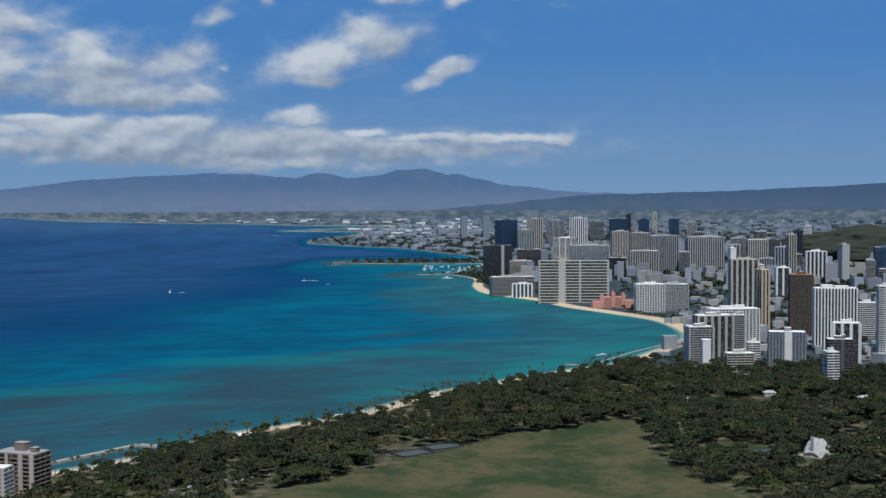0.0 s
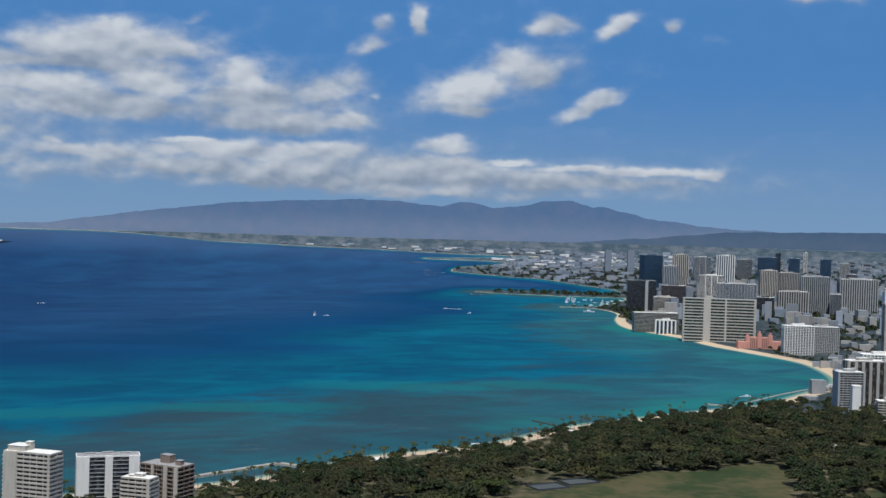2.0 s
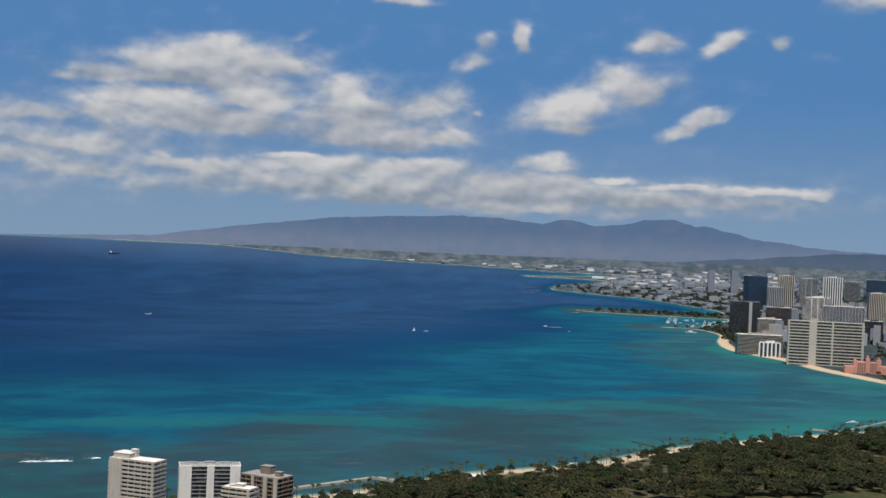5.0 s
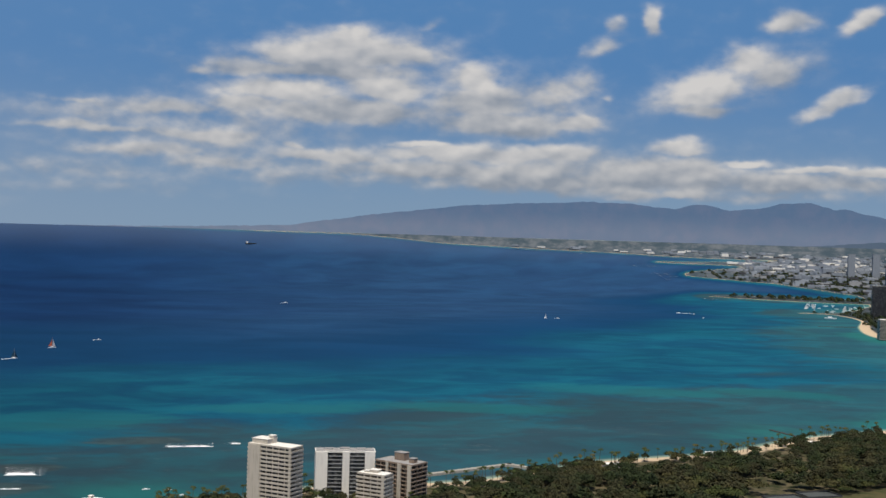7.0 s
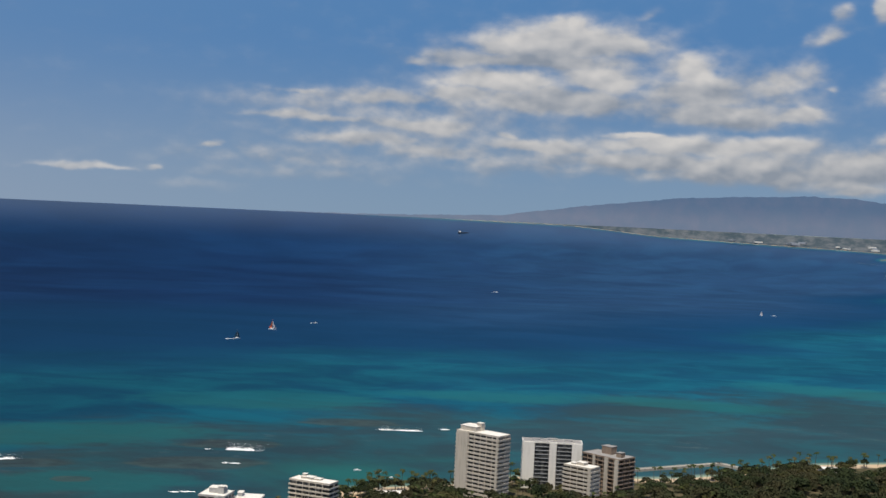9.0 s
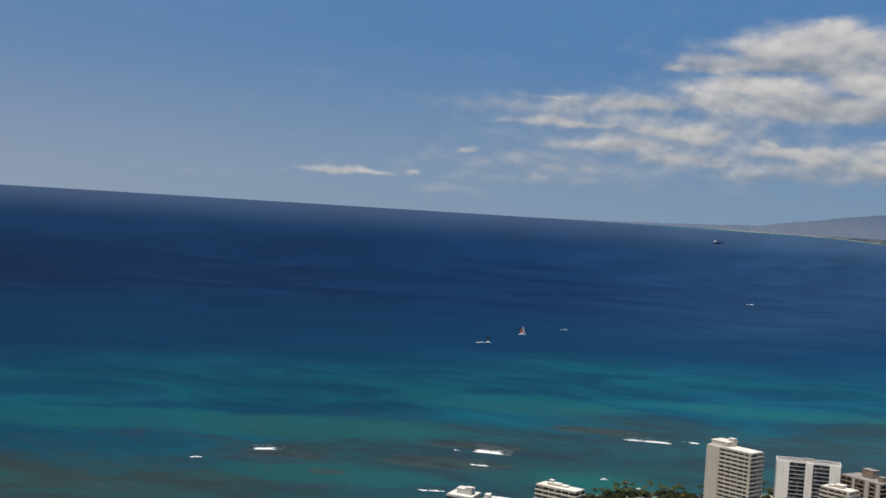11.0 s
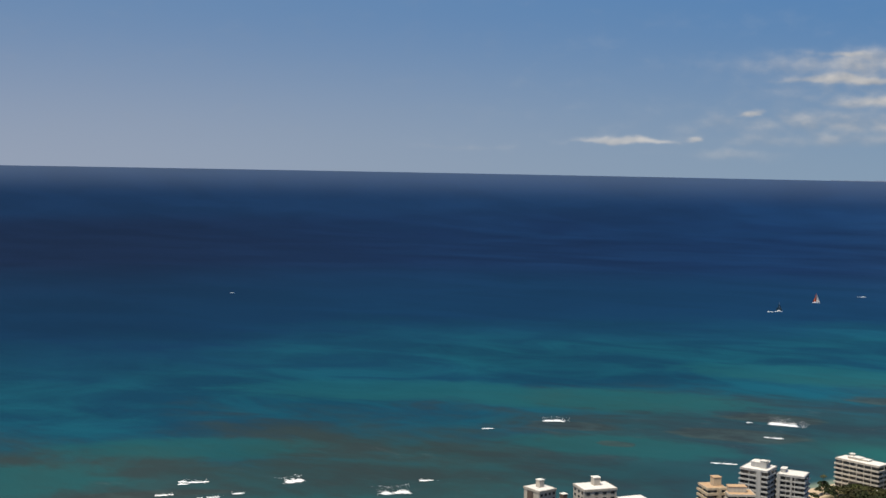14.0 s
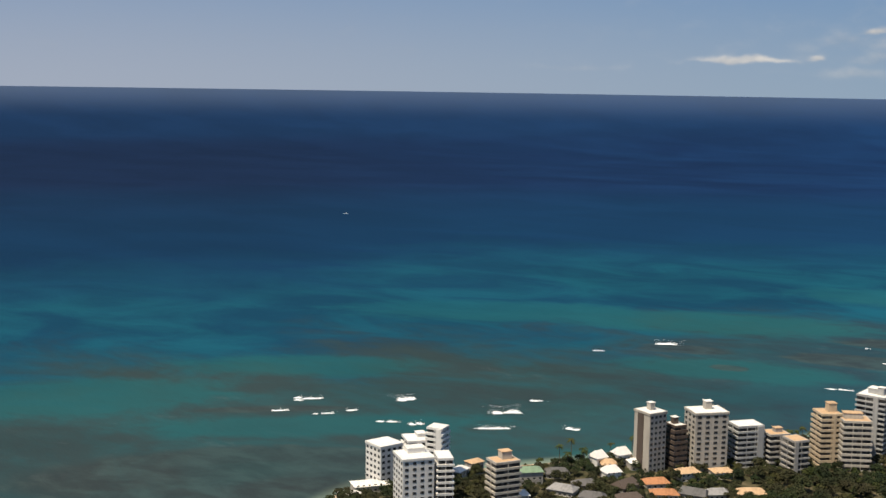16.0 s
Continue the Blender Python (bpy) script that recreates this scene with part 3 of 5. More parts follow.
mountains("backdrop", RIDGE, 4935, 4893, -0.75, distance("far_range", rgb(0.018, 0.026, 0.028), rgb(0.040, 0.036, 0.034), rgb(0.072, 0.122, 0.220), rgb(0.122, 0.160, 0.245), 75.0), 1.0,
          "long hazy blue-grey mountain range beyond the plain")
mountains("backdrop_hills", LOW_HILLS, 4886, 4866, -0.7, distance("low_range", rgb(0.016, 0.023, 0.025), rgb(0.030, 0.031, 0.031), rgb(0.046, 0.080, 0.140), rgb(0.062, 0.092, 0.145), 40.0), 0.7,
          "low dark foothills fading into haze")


# ---- building blocks ----
rnd = random.Random(7)
FOOTPRINTS = []       # x, y, radius of what stands on the plan


def mesh_of(name, bm, mat):
    me = bpy.data.meshes.new(name)
    bm.normal_update()
    bm.to_mesh(me)
    bm.free()
    me.materials.append(mat)
    return me


def part(name, data, mat, parent, label="", at=None):
    if isinstance(data, bmesh.types.BMesh):
        data = mesh_of(name, data, mat)
    ob = new(name, data)
    ob.parent = parent
    if at is not None:
        ob.matrix_basis = at
    return tagged(ob, label)


def block(bm, x0, x1, y0, y1, z0, z1, bevel=0.0):
    v = [bm.verts.new((x, y, z)) for z in (z0, z1) for y in (y0, y1) for x in (x0, x1)]
    fs = [bm.faces.new([v[i] for i in q]) for q in ((0, 2, 3, 1), (4, 5, 7, 6), (0, 1, 5, 4), (1, 3, 7, 5), (3, 2, 6, 7), (2, 0, 4, 6))]
    if bevel:
        bmesh.ops.bevel(bm, geom=list({e for f in fs for e in f.edges}), offset=bevel, segments=1, affect="EDGES")
    return bm


def box(x0, x1, y0, y1, z0, z1, bevel=0.0):
    return block(bmesh.new(), x0, x1, y0, y1, z0, z1, bevel)


def thing(name, label, category, left_deg, d, turn=0.0, z=0.0, group=""):
    """An Empty on the ground d metres away; its -y side faces the camera when turn is 0."""
    p, s = spot(left_deg, d, z)
    ob = new(name)
    ob.matrix_basis = Matrix.Translation(p) @ pose(0, 0, 0, 0, 0, left_deg + turn) @ Matrix.Scale(s, 4)
    return tagged(ob, label, category, group)


def tower(label, left_deg, d, across, deep, high, turn, wall, glass, style="bands", roof=None, plant=0.45, ends=False, storey=3.1, bay=4.0, base=2.0, name="apartment_tower", split=1, blank=(), blank_wall=None, spandrel=0.5, sides=True, plants=None, band_wall=None):
    """A tower of storeys. across: width as seen; deep: the plan's depth; turn: degrees out of square to the view."""
    c, s = math.cos(radians(turn)), abs(math.sin(radians(turn)))
    wide = max((across - deep * s) / c, 6.0)
    hw, hd = wide / 2, deep / 2
    high -= 1.3 + 0.4 * deep * max(SUMMIT - high, 0.0) / d
    top = thing(name, label, "building", left_deg, d + deep * 0.4, turn, base)
    FOOTPRINTS.append((top.location.x, top.location.y, max(hw, hd)))
    core = box(-hw, hw, -hd, hd, -4, high)
    part("wall", core, glass if style in ("bands", "piers", "grid") else wall, top)
    crown = box(-hw - 0.4, hw + 0.4, -hd - 0.4, hd + 0.4, high, high + 1.3)
    part("parapet", crown, wall, top)
    rf = box(-hw + 0.3, hw - 0.3, -hd + 0.3, hd - 0.3, high + 1.2, high + 1.32)
    part("roof", rf, roof or ROOFING, top)
    # Lift houses and water tanks on the roof: x, y as shares of the half plan, half width, half depth and height in metres.
    for px_, py_, pw, pd, ph in (plants if plants is not None else (((-0.1, 0.1, hw * plant * 0.7, hd * 0.4, 3.2), (hw * 0.0 + 0.3, 0.0, hw * plant * 0.3, hd * 0.25, 4.6)) if plant else ())):
        bm = box(px_ * hw - pw, px_ * hw + pw, py_ * hd - pd, py_ * hd + pd, high + 1.3, high + 1.3 + ph, 0.12)
        lift = part("lift_house", bm, wall, top)
        if d < 2300:
            part("roof_cap", box(px_ * hw - pw - 0.3, px_ * hw + pw + 0.3, py_ * hd - pd - 0.3, py_ * hd + pd + 0.3, high + 1.3 + ph, high + 1.55 + ph), roof or ROOFING, lift)
    n = max(int(high / storey), 2)
    step = high / n
    if style in ("bands", "grid"):
        lip = (0.9 if spandrel > 0.35 else 0.6) if style == "bands" else 0.35
        band = mesh_of("balcony_slab", box(-hw - lip, hw + lip, -hd - lip, hd + lip, -spandrel, spandrel), band_wall or wall)
        for k in range(n):
            part("balcony_slab", band, wall, top, at=pose(0, 0, k * step + spandrel))
    if style == "bands" and d < 1900 and spandrel > 0.35:
        # Partitions between the balconies of neighbouring flats.
        gap = 5.2
        nb = max(int(wide / gap), 2)
        leaf = mesh_of("balcony_partition", box(-0.14, 0.14, -hd - 0.75, hd + 0.75, 0, high), wall)
        for k in range(1, nb):
            part("balcony_partition", leaf, wall, top, at=pose(-hw + k * wide / nb, 0, 0))
        nb = max(int(deep / gap), 2)
        leaf = mesh_of("side_partition", box(-hw - 0.75, hw + 0.75, -0.14, 0.14, 0, high), wall)
        for k in range(1, nb):
            part("side_partition", leaf, wall, top, at=pose(0, -hd + k * deep / nb, 0))
    if style in ("piers", "grid"):
        wd = 0.55 if style == "grid" else bay * 0.22
        nb = max(int(wide / bay), 2)
        fin = mesh_of("pier", box(-wd, wd, -0.7, 0.7, -4, high), wall)
        for k in range(nb + 1):
            x = -hw + k * wide / nb
            part("pier", fin, wall, top, at=pose(x, -hd - 0.1, 0))
        nb = max(int(deep / bay), 2)
        fin = mesh_of("side_pier", box(-0.7, 0.7, -wd, wd, -4, high), wall)
        for k in range(nb + 1):
            for sx in (-1, 1):
                part("side_pier", fin, wall, top, at=pose(sx * (hw + 0.1), -hd + k * deep / nb, 0))
    if style == "punched":
        pane = mesh_of("window", box(-bay * 0.28, bay * 0.28, -0.12, 0.12, -0.75, 0.75), glass)
        side = mesh_of("side_window", box(-0.12, 0.12, -bay * 0.28, bay * 0.28, -0.75, 0.75), glass)
        nb, ns = max(int(wide / bay), 2), max(int(deep / bay), 2)
        for k in range(n):
            z = (k + 0.55) * step
            for i in range(nb):
                part("window", pane, glass, top, at=pose(-hw + (i + 0.5) * wide / nb, -hd, z))
            for i in range(ns):
                y = -hd + (i + 0.5) * deep / ns
                if sides:
                    part("side_window", side, glass, top, at=pose(-hw, y, z))
                part("side_window", side, glass, top, at=pose(hw, y, z))
    if ends:
        wall_end = mesh_of("end_wall", box(-1.2, 1.2, -hd - 1.15, hd + 1.15, -4, high + 1.0), wall)
        for sx in (-1, 1):
            part("end_wall", wall_end, wall, top, at=pose(sx * (hw + 0.2), 0, 0))
    for f0, f1 in blank:
        part("blank_wall", box(-hw + f0 * wide, -hw + f1 * wide, -hd - 1.2, hd + 1.2, -4, high + 0.8), blank_wall or wall, top)
    for k in range(1, split):
        fin = box(-1.1, 1.1, -hd - 1.3, hd + 1.3, -4, high + 0.9)
        part("dividing_wall", fin, wall, top, at=pose(-hw + wide * k / split, 0, 0))
    return top


def limb(bm, p0, p1, r0, r1, sides=6):
    p0, p1 = Vector(p0), Vector(p1)
    ax = (p1 - p0).normalized()
    a = ax.orthogonal().normalized()
    b = ax.cross(a)
    rings = [[bm.verts.new(p + (a * math.cos(2 * math.pi * k / sides) + b * math.sin(2 * math.pi * k / sides)) * r) for k in range(sides)] for p, r in ((p0, r0), (p1, r1))]
    for k in range(sides):
        bm.faces.new((rings[0][k], rings[0][(k + 1) % sides], rings[1][(k + 1) % sides], rings[1][k]))
    bm.faces.new(rings[1])
    return bm

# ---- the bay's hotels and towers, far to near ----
tower("slim dark grey twin tower with pale edges", -0.92, 7794, 42, 30, 133, 10, HAZED_GREY, SMOKE_GLASS, "plain", GRAVEL, 0, ends=True)
tower("slim dark grey twin tower with pale edges", -1.94, 7776, 45, 30, 136, 10, HAZED_GREY, SMOKE_GLASS, "plain", GRAVEL, 0, ends=True)
tower("dark blue glass slab tower", -2.85, 5618, 101, 40, 142, 35, BLUE, BLUE_GLASS, "bands", GRAVEL, 0.3)
tower("grey-beige ribbed apartment tower", -3.72, 5492, 67, 25, 101, 20, PALE, BLUE_GLASS, "piers", bay=7)
tower("tall pale beige apartment tower", -4.15, 5612, 68, 26, 149, 20, CREAM, SMOKE_GLASS, "piers", bay=8)
tower("pale tower with blue glass centre", -5.10, 6005, 83, 30, 135, 10, PALE, BLUE_GLASS, "bands", split=3)
tower("white ribbed tower with dark cap", -6.11, 6378, 91, 30, 140, 10, WHITE, BLUE_GLASS, "piers", GRAVEL, bay=10)
tower("grey concrete distant office block", -6.95, 7284, 84, 30, 107, 0, GREY, SMOKE_GLASS, "bands")
tower("dark blue distant office block", -7.93, 7839, 114, 40, 115, 0, BLUE, BLUE_GLASS, "bands")
tower("slim dark distant glass tower", -8.38, 8485, 34, 26, 136, 0, DARK, BLUE_GLASS, "bands", plant=0)
tower("dark blue distant office block", -9.07, 7837, 65, 40, 115, 0, BLUE, BLUE_GLASS, "bands")
tower("slim white distant tower", -9.54, 8923, 27, 22, 139, 0, WHITE, SMOKE_GLASS, "piers")
tower("grey concrete distant office block", -10.4, 7600, 60, 30, 118, 0, BLUE, BLUE_GLASS, "bands")
tower("pale concrete distant ribbed block", -11.2, 7300, 50, 30, 104, 0, PALE, SMOKE_GLASS, "piers")
tower("beige ribbed apartment block", -7.99, 4864, 69, 30, 111, 15, CREAM, SMOKE_GLASS, "piers", bay=6)
tower("beige ribbed apartment block", -8.85, 5110, 81, 30, 98, 15, BEIGE, SMOKE_GLASS, "piers", bay=6)
tower("grey ribbed apartment slab", -9.97, 4034, 90, 30, 117, 10, GREY, SMOKE_GLASS, "piers", bay=6)
tower("stepped beige ribbed apartment block", -9.06, 3967, 91, 30, 71, 10, BEIGE, SMOKE_GLASS, "piers", bay=7)
tower("dark low office block in town", -7.89, 4023, 53, 30, 47, 0, DARK, SMOKE_GLASS, "bands")
tower("small grey concrete balconied block", -10.87, 3979, 33, 25, 67, 0, GREY, SMOKE_GLASS, "bands")
tower("wide pale slab with ribs", -11.75, 4113, 121, 30, 111, 20, PALE, SMOKE_GLASS, "piers", bay=7)
tower("dark grey ribbed apartment tower", -13.24, 4684, 58, 30, 90, 0, GREY, SMOKE_GLASS, "piers")
tower("beige ribbed apartment block in town", -14.05, 4492, 71, 30, 90, 10, CREAM, SMOKE_GLASS, "piers", bay=7)
tower("black glass office tower in town", -14.71, 4660, 51, 35, 85, 10, DARK, SMOKE_GLASS, "plain", GRAVEL, 0.4)
tower("tall dark slim tower in town", -15.78, 4939, 35, 30, 114, 0, DARK, BLUE_GLASS, "bands", GRAVEL)
tower("distant dark ribbed white tower", -16.20, 5752, 29, 25, 112, 0, WHITE, SMOKE_GLASS, "piers")
tower("dark slab hotel with pale vertical strip", -2.45, 3866, 89, 24, 92, 8, DARK, SMOKE_GLASS, "bands", PALE, 0.2, blank=((0.62, 0.72),), blank_wall=PALE)
tower("beige low hotel block", -3.52, 3778, 71, 25, 48, 10, CREAM, SMOKE_GLASS, "bands")
tower("brown hotel block with pale top", -3.88, 4017, 76, 30, 74, 5, MAROON, BRONZE_GLASS, "bands")
tower("white and brown tower with stepped top", -5.52, 4288, 80, 30, 102, 5, WHITE, BRONZE_GLASS, "bands", split=4)
tower("grey balconied slab behind the hotels", -6.63, 4083, 125, 28, 84, 5, PALE, BLUE_GLASS, "grid", bay=9)
tower("low pale hotel wing on the beach", -3.11, 3035, 109, 30, 46, 12, BEIGE, SMOKE_GLASS, "bands", plant=0.6)
tower("blue-black and white low building", -3.58, 2990, 46, 20, 32, 0, WHITE, BLUE_GLASS, "piers", bay=8)
tower("dark green-glass slim tower with ornate pale top", -15.50, 3470, 25, 22, 137, 20, CREAM, GREEN_GLASS, "piers", bay=5)
tower("white and mauve block with stepped top", -16.53, 3602, 58, 30, 87, 10, WHITE, SMOKE_GLASS, "piers", bay=9)
tower("tall plain pale grey tower", -17.70, 3695, 33, 26, 103, 30, PALE, SMOKE_GLASS, "plain")
tower("blue glass tower in town", -19.33, 3646, 51, 30, 98, 10, BLUE, BLUE_GLASS, "bands")
tower("beige balconied tower in town", -18.81, 3406, 23, 20, 73, 0, BEIGE, SMOKE_GLASS, "bands")
tower("plain white slim tower in town", -12.95, 3131, 20, 20, 113, 20, WHITE, SMOKE_GLASS, "plain")
tower("dark tower with white ribs", -15.13, 2974, 33, 25, 74, 10, WHITE, SMOKE_GLASS, "piers", bay=10)
tower("grand bent beach hotel with many green-shadowed balconies", -5.91, 2817, 158, 26, 95, 4, CREAM, GREEN_GLASS, "bands", PALE, storey=6.4, spandrel=1.25, name="beach_hotel", blank=((0.0, 0.02), (0.28, 0.38), (0.575, 0.6), (0.97, 1.0)), plants=((-0.3, 0.0, 8, 8, 5),))
tower("white balconied hotel on the beach", -9.32, 2575, 62, 30, 60, 12, WHITE, SMOKE_GLASS, "grid", bay=5, name="beach_hotel")
tower("pale hotel with a lattice of square windows", -10.31, 2633, 69, 26, 56, 8, PALE, SMOKE_GLASS, "grid", bay=3.4, name="beach_hotel")
tower("cream tower with broad dark bays", -13.46, 2725, 61, 32, 104, 12, CREAM, BRONZE_GLASS, "piers", SAND_WALL, 0.6, bay=10)
tower("sandy slab tower seen end on", -14.25, 2211, 24, 30, 111, 25, SAND_WALL, BRONZE_GLASS, "piers", bay=8)
tower("brown tower behind a fine lattice", -15.93, 2189, 40, 28, 104, 6, BROWN, BRONZE_GLASS, "grid", TERRA, 0.4, bay=2.6)
tower("white ribbed hotel slab with dark window strips", -17.35, 1973, 64, 26, 97, 8, WHITE, SMOKE_GLASS, "piers", bay=4.6, plants=((-0.4, 0, 8, 6, 4), (0.3, 0, 10, 6, 2.5)))
tower("dark blue tower with white edges", -19.42, 1868, 23, 24, 108, 10, WHITE, BLUE_GLASS, "bands", split=2)
tower("white block with brown windows", -18.67, 2163, 30, 22, 61, 10, WHITE, SMOKE_GLASS, "bands")
tower("white hotel with green glass bays", -12.99, 1953, 80, 30, 65, 18, WHITE, GREEN_GLASS, "grid", bay=5, plant=0.6)
tower("beige hotel of deep vertical bays", -12.13, 1811, 56, 24, 67, 20, BEIGE, BRONZE_GLASS, "piers", bay=9)
tower("slim louvred pale concrete tower", -13.25, 1897, 16, 16, 60, 0, PALE, SMOKE_GLASS, "bands")
tower("pale hotel wing with balconies", -11.53, 1776, 39, 20, 54, 20, PALE, SMOKE_GLASS, "bands", ends=True)
tower("plain white slab tower", -11.83, 1736, 13, 14, 40, 10, WHITE, SMOKE_GLASS, "plain", plant=0)
tower("low cream apartment block", -13.28, 1687, 39, 18, 29, 15, CREAM, BRONZE_GLASS, "bands")
tower("small white balconied block in town", -13.90, 1790, 18, 14, 32, 10, WHITE, SMOKE_GLASS, "bands")
tower("grey-blue tower with white rounded centre", -15.33, 1740, 49, 24, 53, 5, GREY, BLUE_GLASS, "grid", bay=4, blank=((0.42, 0.62),), blank_wall=WHITE, plants=((0.05, 0, 4, 4, 5),))
tower("maroon-grey tower with white edges", -17.56, 1664, 34, 20, 53, 12, MAROON, SMOKE_GLASS, "bands", blank=((0.5, 0.6),))
tower("white stepped tower with dark bays", -17.83, 1760, 35, 18, 65, 5, WHITE, SMOKE_GLASS, "piers", bay=9)
tower("blue-fronted slim tower with white flank", -17.19, 1620, 20, 16, 42, 25, WHITE, BLUE_GLASS, "bands")

# ---- towers by the near shore ----
tower("tall beige balconied slab with blank end walls", 24.50, 994, 42, 15, 54, -35, CREAM, SMOKE_GLASS, "bands", spandrel=0.75, blank=((0.0, 0.28), (0.955, 1.0)), plants=((-0.55, 0.1, 7.5, 6.5, 3.6), (-0.25, 0.4, 2.2, 2.2, 6.0)))
tower("white curved apartment block with dark balconies", 21.34, 1045, 50, 15, 41, 3, WHITE, SMOKE_GLASS, "bands", GRAVEL, spandrel=0.3, band_wall=GREY, blank=((0.0, 0.2), (0.45, 0.57), (0.83, 1.0)), plants=((-0.55, 0, 3.5, 2.5, 1.0), (0.0, 0.2, 4, 2.5, 1.2), (0.55, 0, 3.5, 2.5, 1.0)))
tower("low white balconied block with pale roof", 19.94, 1001, 28, 13, 31, -30, CREAM, BRONZE_GLASS, "bands", spandrel=0.75, blank=((0.9, 1.0),), plants=((0.0, 0.1, 3.5, 3.0, 2.2), (-0.5, -0.2, 2.0, 2.0, 1.2)))
tower("brown and beige apartment tower with pink lift house", 18.76, 1028, 42, 20, 36, -38, TAN_BROWN, BRONZE_GLASS, "bands", GRAVEL, spandrel=0.4, blank=((0.3, 0.36), (0.62, 0.72), (0.9, 1.0)), blank_wall=CREAM, plants=((-0.1, 0.3, 5.0, 3.6, 6.2), (0.7, -0.1, 2.6, 2.6, 3.6)))
tower("cream balconied block by the palms", 32.17, 938, 36, 13, 22.6, -30, CREAM, SMOKE_GLASS, "bands", spandrel=0.55, plants=((-0.3, 0.1, 5, 3, 1.6), (0.1, 0.2, 4, 2.5, 1.0), (-0.5, 0.2, 1.5, 1.5, 3.2)))
tower("grey balconied tower with white slabs", 36.55, 800, 22, 17, 44, -20, PALE, SMOKE_GLASS, "bands", spandrel=0.5, blank=((0.62, 0.8),), plants=((0.1, 0.1, 5.0, 3.5, 3.2), (0.5, -0.2, 2.0, 2.0, 4.6)))
tower("grey balconied tower wing with white slabs", 35.05, 806, 19, 14, 40.3, -12, PALE, SMOKE_GLASS, "bands", spandrel=0.5, blank=((0.0, 0.12), (0.5, 0.56)), plants=((-0.7, 0.0, 1.5, 3.0, 2.4),))
tower("low white-roofed block of stepped flats", 33.75, 790, 22, 22, 17, -25, WHITE, SMOKE_GLASS, "bands", plants=((-0.2, 0.2, 3.5, 5, 2.6), (0.4, -0.2, 2.5, 3, 1.6)))
tower("low white-roofed block of stepped flats", 34.3, 772, 14, 12, 11, -25, WHITE, SMOKE_GLASS, "bands", plants=())
tower("slim plain white tower near the shore", 56.23, 690, 12, 9, 37, -25, WHITE, SMOKE_GLASS, "bands", spandrel=0.7, blank=((0.62, 1.0),), plants=())
tower("white stepped block with small windows", 58.75, 692, 21, 15, 27, 35, WHITE, SMOKE_GLASS, "punched", plants=(), bay=3.4)
tower("white block wing with small windows", 57.3, 698, 15, 15, 28, 15, WHITE, SMOKE_GLASS, "bands", plants=((0.6, 0.2, 2.5, 3, 2.2),))
tower("white block with balconies and flat roof", 57.35, 649, 22, 17, 33, 18, WHITE, SMOKE_GLASS, "punched", plants=((0.2, 0.5, 5.0, 3.5, 2.6),), bay=3.6)
tower("white balconied wing beside a flat block", 55.95, 652, 10, 14, 32, 10, WHITE, SMOKE_GLASS, "bands", plants=(), spandrel=0.6)
tower("pinkish block with stair tower and pale roof", 53.12, 666, 18, 11, 26, 28, CREAM, SMOKE_GLASS, "bands", OCHRE, spandrel=0.65, plants=((0.2, 0.2, 3.0, 2.6, 4.2),))
tall_block = tower("cream tower with blank broad side and brown strip", 46.36, 737, 19, 14, 38.6, 42, CREAM, SMOKE_GLASS, "punched", bay=3.0, sides=False, plants=((0.1, 0.1, 1.8, 1.8, 4.4),))
part("recessed_strip", box(-7.0, -6.3, -1.5, 3.5, -3, 35.6), BROWN, tall_block, "brown recessed strip")
tower("dark brown panelled tower near the shore", 45.19, 745, 12, 10, 29.2, 35, BROWN, SMOKE_GLASS, "bands", ROOFING, spandrel=0.9, plants=((-0.2, 0.1, 1.7, 1.7, 4.0),))
tower("cream tower with small windows and white roof", 43.83, 748, 26, 16, 38.3, 25, CREAM, SMOKE_GLASS, "punched", bay=4.4, plants=((0.1, 0.2, 2.2, 2.2, 4.8),))
tower("low balconied block with white roof", 42.06, 762, 21, 13, 28, 30, PALE, SMOKE_GLASS, "bands", spandrel=0.6, blank=((0.75, 1.0),), plants=())
tower("low balconied block with ochre roof", 40.75, 768, 17, 12, 22.5, 30, BEIGE, SMOKE_GLASS, "bands", OCHRE, spandrel=0.5, plants=((0.2, 0.0, 2.4, 2.0, 2.6),))
tower("low grey and pink block with ochre roof", 39.85, 756, 15, 12, 23, 35, BEIGE, SMOKE_GLASS, "bands", OCHRE, spandrel=0.5, blank=((0.0, 0.25),), plants=())
tower("stepped apartment block with orange roof", 38.55, 780, 17, 14, 35, 25, SAND_WALL, SMOKE_GLASS, "bands", OCHRE, spandrel=0.75, plants=((0.35, 0.0, 2.6, 2.6, 5.2),), blank=((0.55, 0.7),))
tower("stepped apartment wing with orange roof and long balconies", 37.35, 776, 19, 13, 33, 15, CREAM, SMOKE_GLASS, "bands", OCHRE, spandrel=0.7, plants=((-0.2, 0.2, 5.5, 3.0, 3.4),))


# ---- small houses by the near shore ----
SILL = mesh_of("window_sill", box(-0.85, 0.85, -0.15, 0.15, -0.08, 0.08), WHITE)


